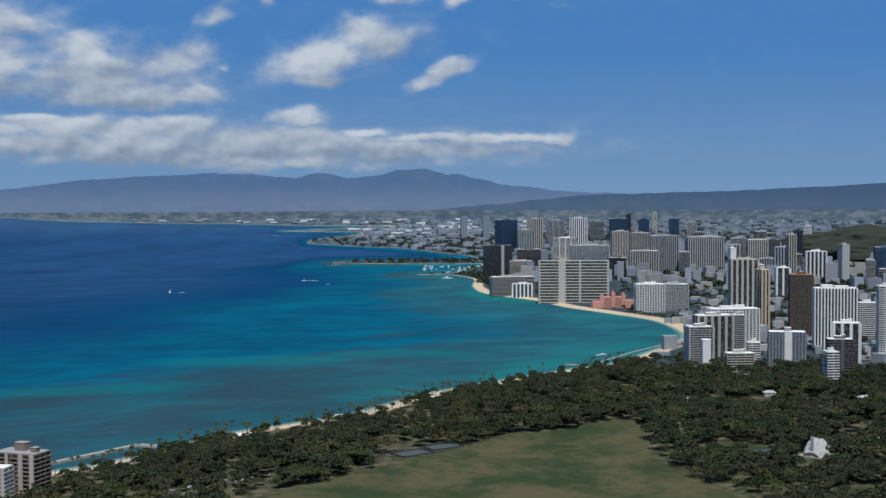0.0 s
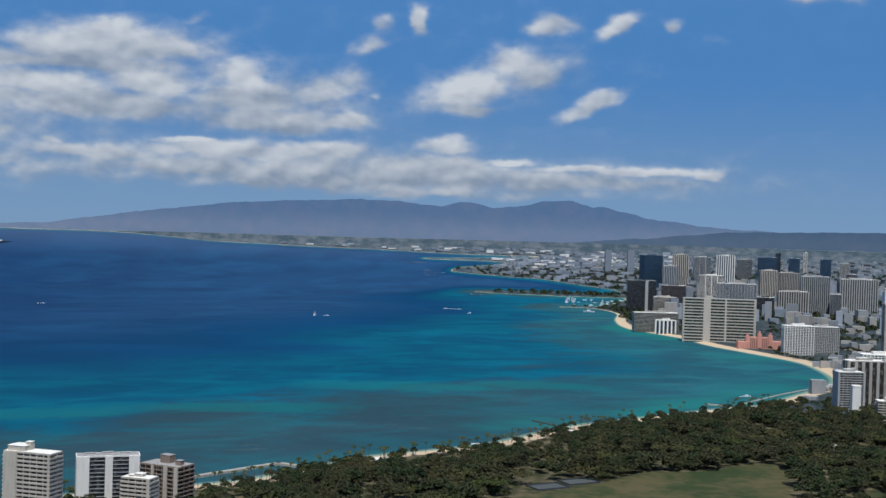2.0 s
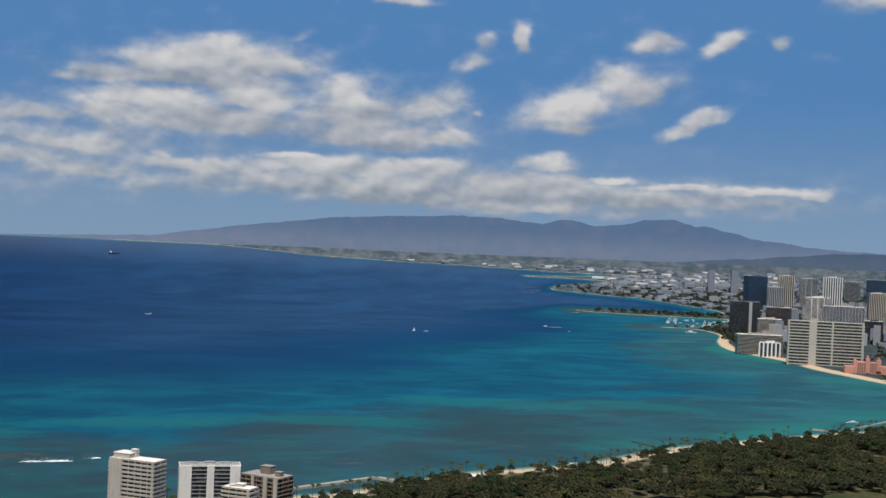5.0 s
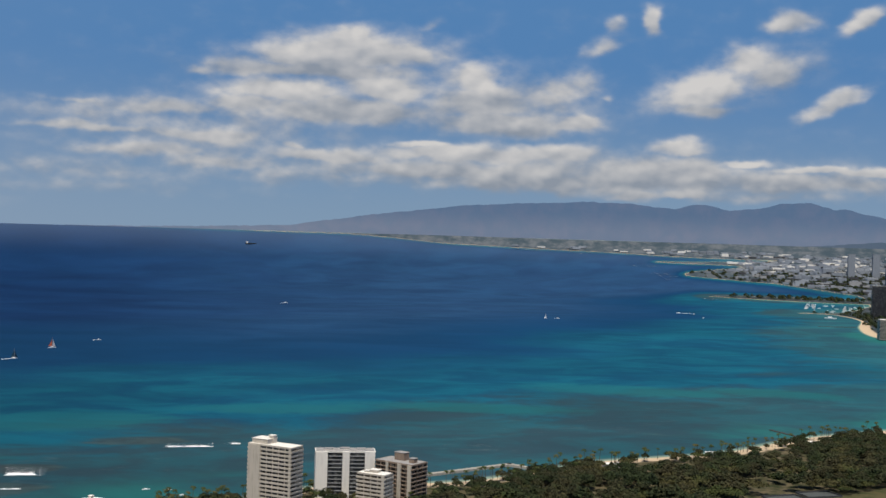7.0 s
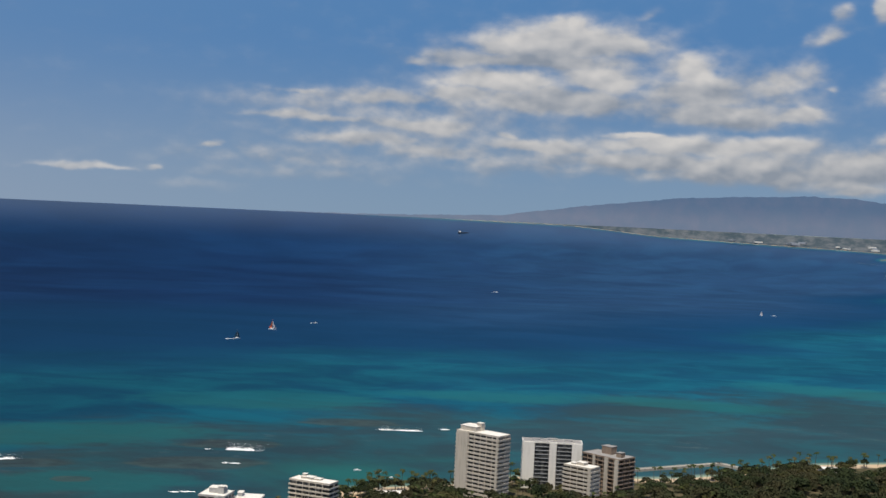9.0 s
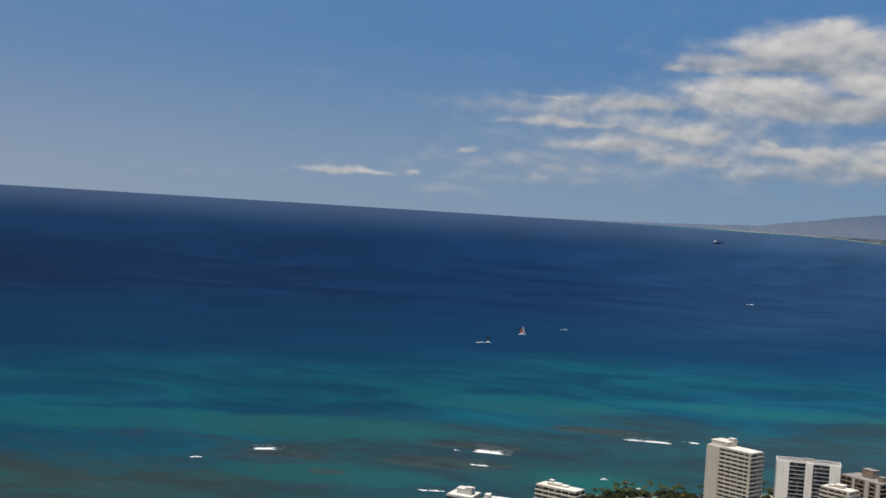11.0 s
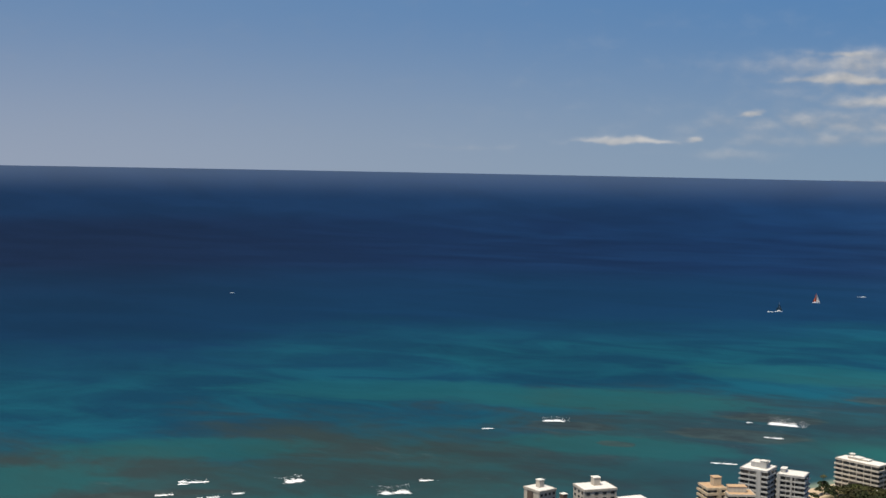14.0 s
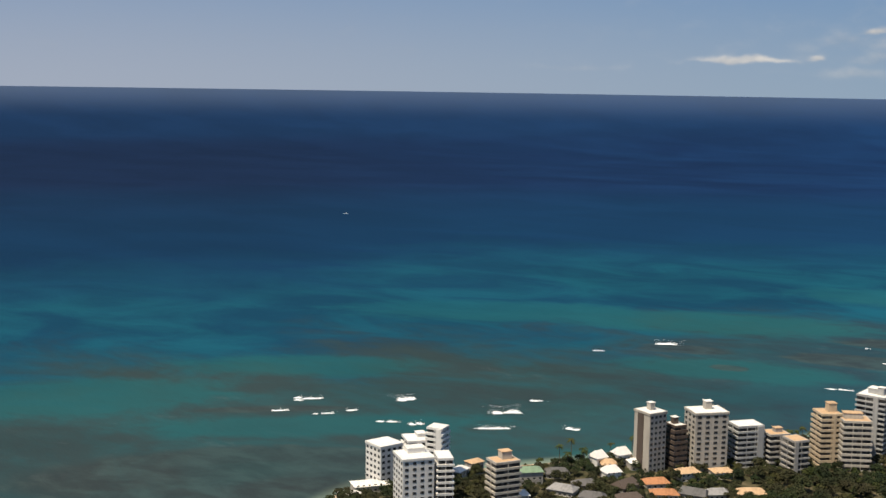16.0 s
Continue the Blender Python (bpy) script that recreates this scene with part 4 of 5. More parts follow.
def house(label, left_deg, d, turn, wide, deep, wall_h, roof_h, wall, roof, hip=0.35):
    top = thing("house", label, "house", left_deg, d, turn, 2.0, "shore houses")
    hw, hd = wide / 2, deep / 2
    part("wall", box(-hw, hw, -hd, hd, -1, wall_h), wall, top)
    bm = bmesh.new()
    o = 0.7
    b = [bm.verts.new(p) for p in ((-hw - o, -hd - o, wall_h), (hw + o, -hd - o, wall_h), (hw + o, hd + o, wall_h), (-hw - o, hd + o, wall_h))]
    r = [bm.verts.new((x, 0, wall_h + roof_h)) for x in (-hw * (1 - hip), hw * (1 - hip))]
    for f in ((b[0], b[1], r[1], r[0]), (b[2], b[3], r[0], r[1]), (b[1], b[2], r[1]), (b[3], b[0], r[0]), (b[3], b[2], b[1], b[0])):
        bm.faces.new(f)
    part("roof", bm, roof, top)
    pane = mesh_of("window", box(-0.7, 0.7, -0.08, 0.08, -0.6, 0.6), SMOKE_GLASS)
    for k in range(max(int(wide / 3), 2)):
        for z in ((1.4,) if wall_h < 4 else (1.4, 4.2)):
            pn = part("window", pane, SMOKE_GLASS, top, at=pose(-hw + (k + 0.5) * wide / max(int(wide / 3), 2), -hd, z))
            part("window_sill", SILL, WHITE, pn, at=pose(0, -0.08, -0.68))
    p, s = spot(left_deg, d)
    FOOTPRINTS.append((p.x, p.y, max(hw, hd)))
    return top


house("orange tiled hip-roofed house among trees", 46.0, 711, 20, 14, 9, 3.2, 2.6, CREAM, TERRA)
house("orange-red tiled low house among trees", 45.6, 692, 10, 15, 9, 3.2, 2.4, CREAM, TERRA)
house("tan roofed house beside the towers", 44.6, 728, 30, 12, 9, 5.5, 2.4, CREAM, OCHRE)
house("grey shingled gabled house among trees", 44.25, 696, -15, 15, 10, 3.2, 3.0, BEIGE, SHINGLE, 0.1)
house("brown shingled gabled house among trees", 47.4, 701, 50, 14, 9, 3.4, 3.6, BEIGE, BROWN, 0.1)
house("white peaked house near the water", 48.7, 743, 40, 8, 8, 6.5, 4.0, WHITE, WHITE, 0.3)
house("white peaked house near the water", 47.65, 751, 35, 9, 8, 7.0, 4.0, WHITE, WHITE, 0.3)
house("white peaked house near the water", 48.1, 722, 30, 10, 8, 4.5, 3.6, WHITE, WHITE, 0.4)
house("tan thatched-looking house by white houses", 48.2, 738, 10, 9, 8, 4.0, 3.0, CREAM, OCHRE, 0.6)
house("tan roofed house near the water", 46.9, 742, 20, 10, 8, 5.0, 2.4, CREAM, ROOFING)
house("grey roofed house near the water", 50.6, 718, 10, 13, 9, 3.4, 2.8, BEIGE, SHINGLE)
house("grey roofed house among trees", 50.3, 688, -20, 15, 10, 3.4, 2.8, BEIGE, GRAVEL)
house("tan roofed long house under the trees", 41.7, 706, 15, 16, 9, 3.2, 2.6, CREAM, OCHRE)
house("pinkish tan house beside the towers", 43.05, 738, 25, 12, 9, 4.4, 2.0, CREAM, OCHRE)
house("low pale-roofed pavilion on the shore", 59.4, 688, 15, 20, 11, 4.0, 1.6, CREAM, ROOFING)
house("low pale-roofed pavilion on the shore", 60.3, 672, 5, 14, 9, 3.2, 1.2, CREAM, ROOFING)
house("small pale house between tall blocks", 55.2, 707, 60, 11, 7, 6.5, 1.6, CREAM, ROOFING)
house("small tan house between tall blocks", 54.5, 722, 40, 9, 7, 7.0, 1.6, BEIGE, OCHRE)
house("green-roofed stepped house near the shore", 51.9, 705, 15, 14, 10, 8.0, 2.2, BEIGE, GREENISH)
house("grey hip-roofed house among trees", 49.3, 700, 25, 13, 9, 3.2, 2.6, BEIGE, SHINGLE)
house("dark shingled house among trees", 48.9, 678, -10, 14, 9, 3.2, 2.8, BEIGE, SHINGLE)
house("brown shingled house among trees", 47.2, 680, 25, 14, 9, 3.2, 2.8, CREAM, BROWN)
house("pale roofed house among trees", 52.5, 676, 15, 13, 9, 3.2, 2.2, CREAM, ROOFING)
house("grey roofed house among trees", 43.2, 700, 20, 12, 9, 3.2, 2.6, CREAM, GRAVEL)
house("pale roofed pavilion under palms", 28.6, 985, 10, 24, 12, 4.0, 1.6, CREAM, ROOFING)
house("tan roofed low house by the towers", 30.4, 960, -20, 16, 10, 4.0, 2.0, CREAM, OCHRE)
house("white beach pavilion among palms", 9.1, 1228, 15, 20, 9, 3.6, 1.2, WHITE, WHITE)
house("white beach pavilion among palms", 4.6, 1325, 15, 18, 9, 3.6, 1.2, WHITE, WHITE)
house("pale beach pavilion among palms", 0.2, 1440, 15, 24, 10, 3.6, 1.2, CREAM, ROOFING)

# The pink hotel on the beach: wings, towers and a belfry.
pink = thing("pink_hotel", "old pink stucco hotel with stepped wings on the beach", "building", -7.67, 2690, 10, 2.0)
for nm, x0, x1, y0, y1, hh in (("centre_wing", -22, 22, -9, 9, 24), ("side_wing", -45, -22, -14, 8, 15), ("end_wing", 22, 46, -14, 8, 17)):
    part(nm, box(x0, x1, y0, y1, -3, hh, 0.3), PINK, pink)
for x, hh in ((-24, 27), (22, 29), (0, 32)):
    bm = box(x - 4, x + 4, -11, -2, -3, hh, 0.3)
    block(bm, x - 2, x + 2, -8.5, -4.5, hh, hh + 5)
    part("turret", bm, PINK, pink)
pane = mesh_of("window", box(-0.9, 0.9, -0.2, 0.2, -1.1, 1.1), SMOKE_GLASS)
for k in range(10):
    for z in (4, 8, 12, 16, 20):
        part("window", pane, SMOKE_GLASS, pink, at=pose(-18 + 4 * k, -9.05 if z > 3 else -9, z))
p, s = spot(-7.67, 2690)
FOOTPRINTS.append((p.x, p.y, 45))

# White bandshell with its stage, and the dark panelled canopy beside it.
shell = thing("bandshell", "white scalloped bandshell with an arched roof", "bandshell", -16.6, 1158, 150, 2.2)
bm = bmesh.new()
rows = []
for i in range(13):
    a = math.pi * i / 12
    rows.append([bm.verts.new((-math.cos(a) * (15 - 6.5 * k / 6), k * 2.2 - 5, max(math.sin(a), 0) * (17 - 11.5 * k / 6) * (0.92 + 0.08 * (i % 2)))) for k in range(7)])
for a, b in zip(rows, rows[1:]):
    for k in range(6):
        bm.faces.new((a[k], a[k + 1], b[k + 1], b[k]))
res = bmesh.ops.solidify(bm, geom=bm.faces[:], thickness=0.5)
part("shell_roof", bm, WHITE, shell)
part("stage", box(-13, 13, -9, 9, -1, 1.2), CONCRETE, shell)
part("mast", box(-1.2, 1.2, 5, 7.4, 0, 19), PALE, shell, "pale concrete pylon")
FOOTPRINTS.append((331, 1110, 20))
FOOTPRINTS.append((318, 1070, 16))
FOOTPRINTS.append((305, 1040, 10))
canopy = thing("seating_canopy", "low canopy of dark blue panels on posts", "canopy", -14.25, 1150, 20, 2.2)
for i in range(4):
    for j in range(2):
        part("panel", box(-9 + i * 4.6, -4.8 + i * 4.6, -6 + j * 6.2, -0.2 + j * 6.2, 3.2 + j * 0.9, 3.5 + j * 0.9), BLUE, canopy)
for x in (-9, 0, 9):
    for y in (-5.5, 5.5):
        part("post", box(x - 0.15, x + 0.15, y - 0.15, y + 0.15, -1, 3.4), PALE, canopy)
FOOTPRINTS.append((284, 1118, 20))

# Courts beside the lawn, with mesh screens round them.
for left_deg, d in ((1.5, 1130), (0.1, 1160)):
    court = thing("sports_court", "dark paved sports court with a low screen fence", "court", left_deg, d, 35, 2.65)
    part("paving", box(-17, 17, -11, 11, -0.3, 0.12), COURT, court)
    for y in (-11, 11):
        part("screen", box(-17, 17, y - 0.06, y + 0.06, 0, 1.5), DARK, court)
    for x in (-17, 17):
        part("screen", box(x - 0.06, x + 0.06, -11, 11, 0, 1.5), DARK, court)
    p, s = spot(left_deg, d)
    FOOTPRINTS.append((p.x, p.y, 17))


# ---- walls in the water ----
def sea_wall(name, label, points, wide, high, mat):
    top = tagged(new(name), label, "sea wall")
    top.location = (points[0][0], points[0][1], 0)
    for (ax, ay), (bx, by) in zip(points, points[1:]):
        n = math.hypot(bx - ax, by - ay)
        bm = box(-wide / 2, n + wide / 2, -wide / 2, wide / 2, -4, high, 0.25)
        part("wall_length", bm, mat, top, at=Matrix.Translation((ax - points[0][0], ay - points[0][1], 0)) @ pose(0, 0, 0, 0, 0, math.degrees(math.atan2(by - ay, bx - ax))))
    return top


sea_wall("pool_wall", "pale concrete wall round a seawater swimming pool", [(-352, 1096), (-291, 1183), (-262, 1172)], 5.5, 2.4, CONCRETE)
sea_wall("groyne", "low dark rock groyne in the shallows", [(-60, 1538), (-8, 1478)], 3.0, 1.0, ROCK)
sea_wall("jetty", "low concrete jetty from the beach", [(170, 1758), (222, 1740)], 5.0, 1.6, CONCRETE)
sea_wall("breakwater", "thin concrete breakwater along the bathing beach", [(222, 1784), (288, 1902), (372, 2030)], 2.6, 1.2, CONCRETE)
sea_wall("breakwater", "low dark rock breakwater off the beach", [(70, 3400), (-20, 3380)], 4.0, 1.0, ROCK)


# ---- breaking waves ----
def breaker(left_deg, d, long, wide, seed):
    """A bright crest, thick at one end, with torn foam fanning out behind it."""
    q = random.Random(seed)
    wide *= 1.5
    long *= 1.2
    vs, fs = [], []

    def fleck(cx, cy, rx, ry, high):
        i0 = len(vs)
        vs.append((cx, cy, high))
        for j in range(7):
            t = 2 * math.pi * j / 7
            m = q.uniform(.5, 1.4)
            vs.append((cx + math.cos(t) * rx * m, cy + math.sin(t) * ry * m, 0.05))
        fs.extend((i0, i0 + 1 + j, i0 + 1 + (j + 1) % 7) for j in range(7))

    # Foam gathers in clumps along a bent crest; spray thins out behind them.
    bend, lean = q.uniform(-.5, .5), q.uniform(-.35, .35)
    for c in range(3 + int(long / 7)):
        f = q.random()
        cx, cy, thick = (f - .5) * long, (-.3 + bend * (f - .5) ** 2 + lean * (f - .5)) * wide, q.uniform(.35, 1.0)
        for k in range(int((14 + wide * 3.5) * thick)):
            back = abs(q.gauss(0, .22)) * thick
            size = q.uniform(.25, 1.0) * max(1.1 - 1.5 * back, .25)
            fleck(cx + q.gauss(0, .05 + .03 * thick) * long - lean * back * long, cy + back * wide, size * 1.6, size * 0.8, .1)
    for k in range(int(long * wide * 0.16) + 8):
        f, back = q.random(), q.random() ** 1.4
        size = q.uniform(.10, .38)
        fleck((f - .5) * long * (1 + .3 * back), (-.35 + back + lean * (f - .5)) * wide, size * 2.2, size * 0.7, .05)
    me = bpy.data.meshes.new("breaking_wave")
    me.from_pydata(vs, [], fs)
    me.materials.append(FOAM)
    ob = tagged(new("breaking_wave", me), "white foam of a small wave breaking on the reef", "wave", kind="stuff")
    p, s = spot(left_deg, d)
    ob.matrix_basis = Matrix.Translation(p) @ pose(0, 0, 0, 0, 0, left_deg + q.uniform(-8, 8)) @ Matrix.Scale(s, 4)


for k, (lf, d, lg, wd) in enumerate(((57.9, 903, 14, 16), (53.2, 873, 18, 18), (53.4, 828, 20, 8), (45.6, 1136, 20, 16), (50.0, 833, 11, 8), (57.3, 835, 8, 9),
                                     (60.3, 870, 8, 5), (62.7, 900, 5, 5), (38.0, 1000, 14, 5), (35.3, 1177, 26, 26), (35.9, 1110, 12, 6),
                                     (28.3, 1300, 32, 16), (26.5, 1313, 12, 10), (58.5, 840, 12, 5), (6.9, 6700, 90, 14), (7.6, 7100, 110, 14), (7.2, 6300, 60, 10), (8.0, 8600, 140, 16), (10.5, 12500, 260, 20), (13.5, 13500, 300, 20), (5.0, 4560, 40, 8), (61.5, 862, 12, 4), (62.3, 905, 14, 8), (63.6, 872, 10, 6), (51.5, 905, 10, 5), (48.8, 1090, 7, 5), (37.0, 1170, 4, 3))):
    breaker(lf, d, lg, wd, k)


# ---- boats ----
def hull(bm, long, wide, high):
    rows = []
    for k in range(7):
        f = k / 6
        w_ = wide / 2 * min(1.0, 0.75 + f * 0.6) * (1 - max(0, f - 0.55) ** 2 * 4.9)
        x = (f - 0.5) * long
        rows.append([bm.verts.new(p) for p in ((x, -w_, high), (x, -w_ * 0.7, -0.3), (x, w_ * 0.7, -0.3), (x, w_, high))])
    for a, b in zip(rows, rows[1:]):
        for k in range(3):
            bm.faces.new((a[k], a[k + 1], b[k + 1], b[k]))
        bm.faces.new((a[3], a[0], b[0], b[3]))
    bm.faces.new(rows[0])
    bm.faces.new(rows[-1][::-1])
    return bm


def boat(label, left_deg, d, turn, long, sail=None, wake=0.0, name="motor_boat", cabin=True):
    top = thing(name, label, "boat", left_deg, d, turn)
    part("hull", hull(bmesh.new(), long, long * 0.3, long * 0.09), HULL, top)
    if cabin:
        part("cabin", box(-long * 0.2, long * 0.12, -long * 0.1, long * 0.1, long * 0.09, long * 0.2, 0.1), HULL, top)
    if sail:
        mast = part("mast", limb(bmesh.new(), (0.05 * long, 0, 0), (0.0, 0, long * 1.35), 0.16, 0.08), PALE, top)
        bm = bmesh.new()
        v = [bm.verts.new(p) for p in ((0, 0.2, long * 0.2), (-long * 0.42, long * 0.12, long * 0.2), (-long * 0.1, long * 0.12, long * 0.8), (0, 0.1, long * 1.3))]
        bm.faces.new(v)
        bmesh.ops.solidify(bm, geom=bm.faces[:], thickness=0.12)
        part("mainsail", bm, sail, mast)
        bm = bmesh.new()
        bm.faces.new([bm.verts.new(p) for p in ((long * 0.45, 0, long * 0.14), (0.1 * long, long * 0.12, long * 0.2), (0.06 * long, 0.05, long * 1.1))])
        bmesh.ops.solidify(bm, geom=bm.faces[:], thickness=0.12)
        part("jib", bm, SAIL_WHITE if sail is SAIL_RED else sail, mast)
    if wake:
        bm = bmesh.new()
        for k in range(9):
            f = k / 9
            w_ = 0.5 + f * long * 0.25
            block(bm, -long * 0.5 - wake * (f + 0.11), -long * 0.5 - wake * f, -w_ * rnd.uniform(.6, 1), w_ * rnd.uniform(.6, 1), -0.3, 0.12 + 0.3 * (1 - f))
        part("wake", bm, FOAM, top)


boat("catamaran with red and white sails", 34.36, 2272, 10, 14, SAIL_RED, name="sailing_boat")
boat("sailing boat with dark blue sails", 35.92, 2105, 20, 12, SAIL_BLUE, wake=14, name="sailing_boat")
boat("small white motor boat on the sea", 32.41, 2419, 0, 9, wake=6)
boat("small white motor boat on the sea", 24.23, 3575, 10, 12, wake=9)
boat("small white sailing boat far out", 12.36, 3252, 30, 9, SAIL_WHITE, name="sailing_boat")
boat("small white motor boat on the sea", 11.8, 3262, 10, 10, wake=6)
boat("white motor boat towing a long wake", 6.4, 3670, 175, 14, wake=38)
boat("small white motor boat on the sea", 5.28, 3505, 60, 9, wake=5)
boat("white catamaran moored by the jetty", -7.23, 1884, 20, 13, None, wake=4)
boat("white tour boat off the harbour beach", -0.14, 3721, 0, 32)
boat("small white motor boat on the sea", 60.6, 2190, 0, 9)
boat("small white moored boat in the lagoon", 29.2, 1085, 40, 7)
boat("small white moored boat in the lagoon", 28.6, 1065, -30, 6)
boat("small white moored boat in the lagoon", 30.2, 1090, 10, 7)
berths = [(rnd.uniform(-1.6, 1.0), rnd.uniform(4020, 4450)) for _ in range(110)]
afloat = [spot(lf, d)[0] for lf, d in berths]
wet = land_by(np.array([p.x for p in afloat]), np.array([p.y for p in afloat])) < -6
for lf, d in [b for b, ok in zip(berths, wet) if ok][:32]:
    boat("white yacht with bare mast moored in the harbour", lf, d, rnd.choice((0, 5, 90)), rnd.uniform(10, 17), SAIL_WHITE if rnd.random() < 0.12 else None, name="moored_yacht")
freighter = thing("cargo_ship", "dark cargo ship far out at sea", "ship", 25.85, 12260, 15)
part("hull", hull(bmesh.new(), 110, 20, 9), DARK, freighter)
part("deck_house", box(-48, -30, -8, 8, 8, 24), WHITE, freighter)


# ---- parked cars along the park road ----
CAR_PAINT = [paint(nm, c, 0.35, 0.05, 0.5) for nm, c in (("car_white", rgb(0.75, 0.75, 0.74)), ("car_grey", rgb(0.22, 0.23, 0.24)), ("car_black", rgb(0.03, 0.03, 0.035)), ("car_blue", rgb(0.04, 0.06, 0.12)))]
TYRE = paint("tyre_rubber", rgb(0.02, 0.02, 0.02), 0.9, 0.1)


def wheel_mesh():
    bm = bmesh.new()
    bmesh.ops.create_cone(bm, cap_ends=True, segments=10, radius1=0.33, radius2=0.33, depth=0.22, matrix=pose(0, 0, 0, 90))
    return mesh_of("wheel", bm, TYRE)


WHEEL = wheel_mesh()
CAR_BODIES = [mesh_of("body", block(block(bmesh.new(), -2.2, 2.2, -0.88, 0.88, 0.3, 0.85, 0.12), -1.5, 1.0, -0.78, 0.78, 1.36, 1.46, 0.04), m) for m in CAR_PAINT]
CAR_GLASS = mesh_of("windows", box(-1.6, 1.1, -0.8, 0.8, 0.84, 1.37, 0.1), SMOKE_GLASS)
CAR_LABELS = ("white parked car beside park trees", "grey parked car beside park trees", "black parked car beside park trees", "dark blue parked car beside park trees")
for k in range(56):
    row = k % 4
    lf, d = ((13.6 - k * 0.11, 985 + k * 0.9), (12.5 - k * 0.10, 1012 + k * 0.8), (9.8 - k * 0.12, 1075 + k * 2.3), (-12.0 - k * 0.1, 1395 + k))[row]
    c = rnd.choice((0, 1, 1, 1, 2, 2, 3))
    lf, d = lf + rnd.uniform(-0.05, 0.05), d + rnd.uniform(-6, 6)
    car = thing("car", CAR_LABELS[c], "car", lf, d, rnd.choice((0, 4, 86, 90)), 2.65, "parked cars")
    part("body", CAR_BODIES[c], None, car)
    part("windows", CAR_GLASS, None, car)
    for wx in (-1.35, 1.35):
        for wy in (-0.82, 0.82):
            part("wheel", WHEEL, None, car, at=pose(wx, wy, 0.33))
    FOOTPRINTS.append((car.location.x, car.location.y, 1.5))

# Pale roofs of park pavilions among the trees.
for lf, d, tn in ((-8.9, 1405, 30), (-11.2, 1430, -10), (-14.6, 1500, 15), (-17.4, 1440, 10), (-18.6, 1490, 30), (-19.3, 1240, 0)):
    house("grey-roofed park pavilion among dense trees", lf, d, tn, 13, 8, 5.5, 2.4, CREAM, PALE)

# ---- plants ----


def leaf_cloud(lobes, count, size, seed):
    """Many small bent leaf clumps on the shells of a few lobes: verts and quads."""
    q = random.Random(seed)
    vs, fs = [], []
    total = sum(l[3] * l[4] for l in lobes)
    for cx, cy, cz, rad, flat in lobes:
        for _ in range(max(int(count * rad * flat / total), 6)):
            u, t = q.uniform(-0.35, 1.0), q.uniform(0, 2 * math.pi)
            k = math.sqrt(max(1 - u * u, 0.0)) * rad * q.uniform(0.72, 1.05)
            c = Vector((cx + k * math.cos(t), cy + k * math.sin(t), cz + u * rad * flat * q.uniform(0.75, 1.05)))
            n = Vector((math.cos(t) * 0.8, math.sin(t) * 0.8, 0.5 + u)).normalized()
            n = (n + Vector((q.uniform(-.6, .6), q.uniform(-.6, .6), q.uniform(-.4, .6)))).normalized()
            a = n.orthogonal().normalized()
            b = n.cross(a)
            s = size * q.uniform(0.6, 1.35)
            i = len(vs)
            vs += [c + a * s * q.uniform(.6, 1) + n * -s * 0.25, c + b * s * q.uniform(.6, 1), c - a * s * q.uniform(.6, 1) + n * -s * 0.25, c - b * s * q.uniform(.6, 1)]
            fs.append((i, i + 1, i + 2, i + 3))
    return vs, fs


def tree_kind(seed, spread, tall, flat, count, size):
    """Lobes of a crown, with its limbs and trunk."""
    q = random.Random(seed)
    lobes = [(0, 0, tall * 0.74, spread * 0.62, flat)]
    for k in range(q.randint(5, 8)):
        t = 2 * math.pi * k / 6 + q.uniform(-.4, .4)
        rr = spread * q.uniform(0.42, 0.68)
        lobes.append((rr * math.cos(t), rr * math.sin(t), tall * q.uniform(0.55, 0.78), spread * q.uniform(0.30, 0.46), flat * q.uniform(0.9, 1.2)))
    bm = bmesh.new()
    limb(bm, (0, 0, -0.6), (0.2, 0.1, tall * 0.42), 0.055 * tall, 0.036 * tall)
    for cx, cy, cz, rad, _ in lobes[1:]:
        limb(bm, (0.2, 0.1, tall * 0.36), (cx * 0.8, cy * 0.8, cz), 0.03 * tall, 0.012 * tall, 5)
    return lobes, bm, leaf_cloud(lobes, count, size, seed + 50)


def crown_mesh(vs, fs, mat):
    me = bpy.data.meshes.new("crown")
    me.from_pydata(vs, [], fs)
    me.materials.append(mat)
    return me


KINDS = []
for seed, spread, tall, flat, mat, label in (
        (1, 7.5, 10.5, 0.62, LEAF, "broad dark green shade tree on the park ground"),
        (2, 6.0, 11.0, 0.85, LEAF, "dense dark green tree on the park ground"),
        (3, 9.5, 9.5, 0.42, LEAF_LIGHT, "wide umbrella-shaped light green tree on the park ground"),
        (4, 5.0, 9.0, 0.9, LEAF, "rounded olive green tree on the park ground"),
        (5, 4.2, 7.0, 0.8, LEAF_LIGHT, "small light green tree on the park ground")):
    lobes, trunk, (vs, fs) = tree_kind(seed, spread, tall, flat, 620, 0.8)
    KINDS.append((crown_mesh(vs, fs, mat), mesh_of("trunk", trunk, BARK), label, spread, tall, leaf_cloud(lobes, 330, 0.95, seed + 90), mat))


def tree(kind, x, y, z, size, turn):
    crown, trunk, label, *_ = KINDS[kind]
    ob = tagged(new("tree"), label, "tree", "park trees")
    ob.matrix_basis = Matrix.Translation((x, y, z)) @ pose(0, 0, 0, 0, 0, turn) @ Matrix.Diagonal((size, size, size * rnd.uniform(0.85, 1.15), 1))
    part("trunk", trunk, BARK, ob)
    part("crown", crown, None, ob)
    return ob


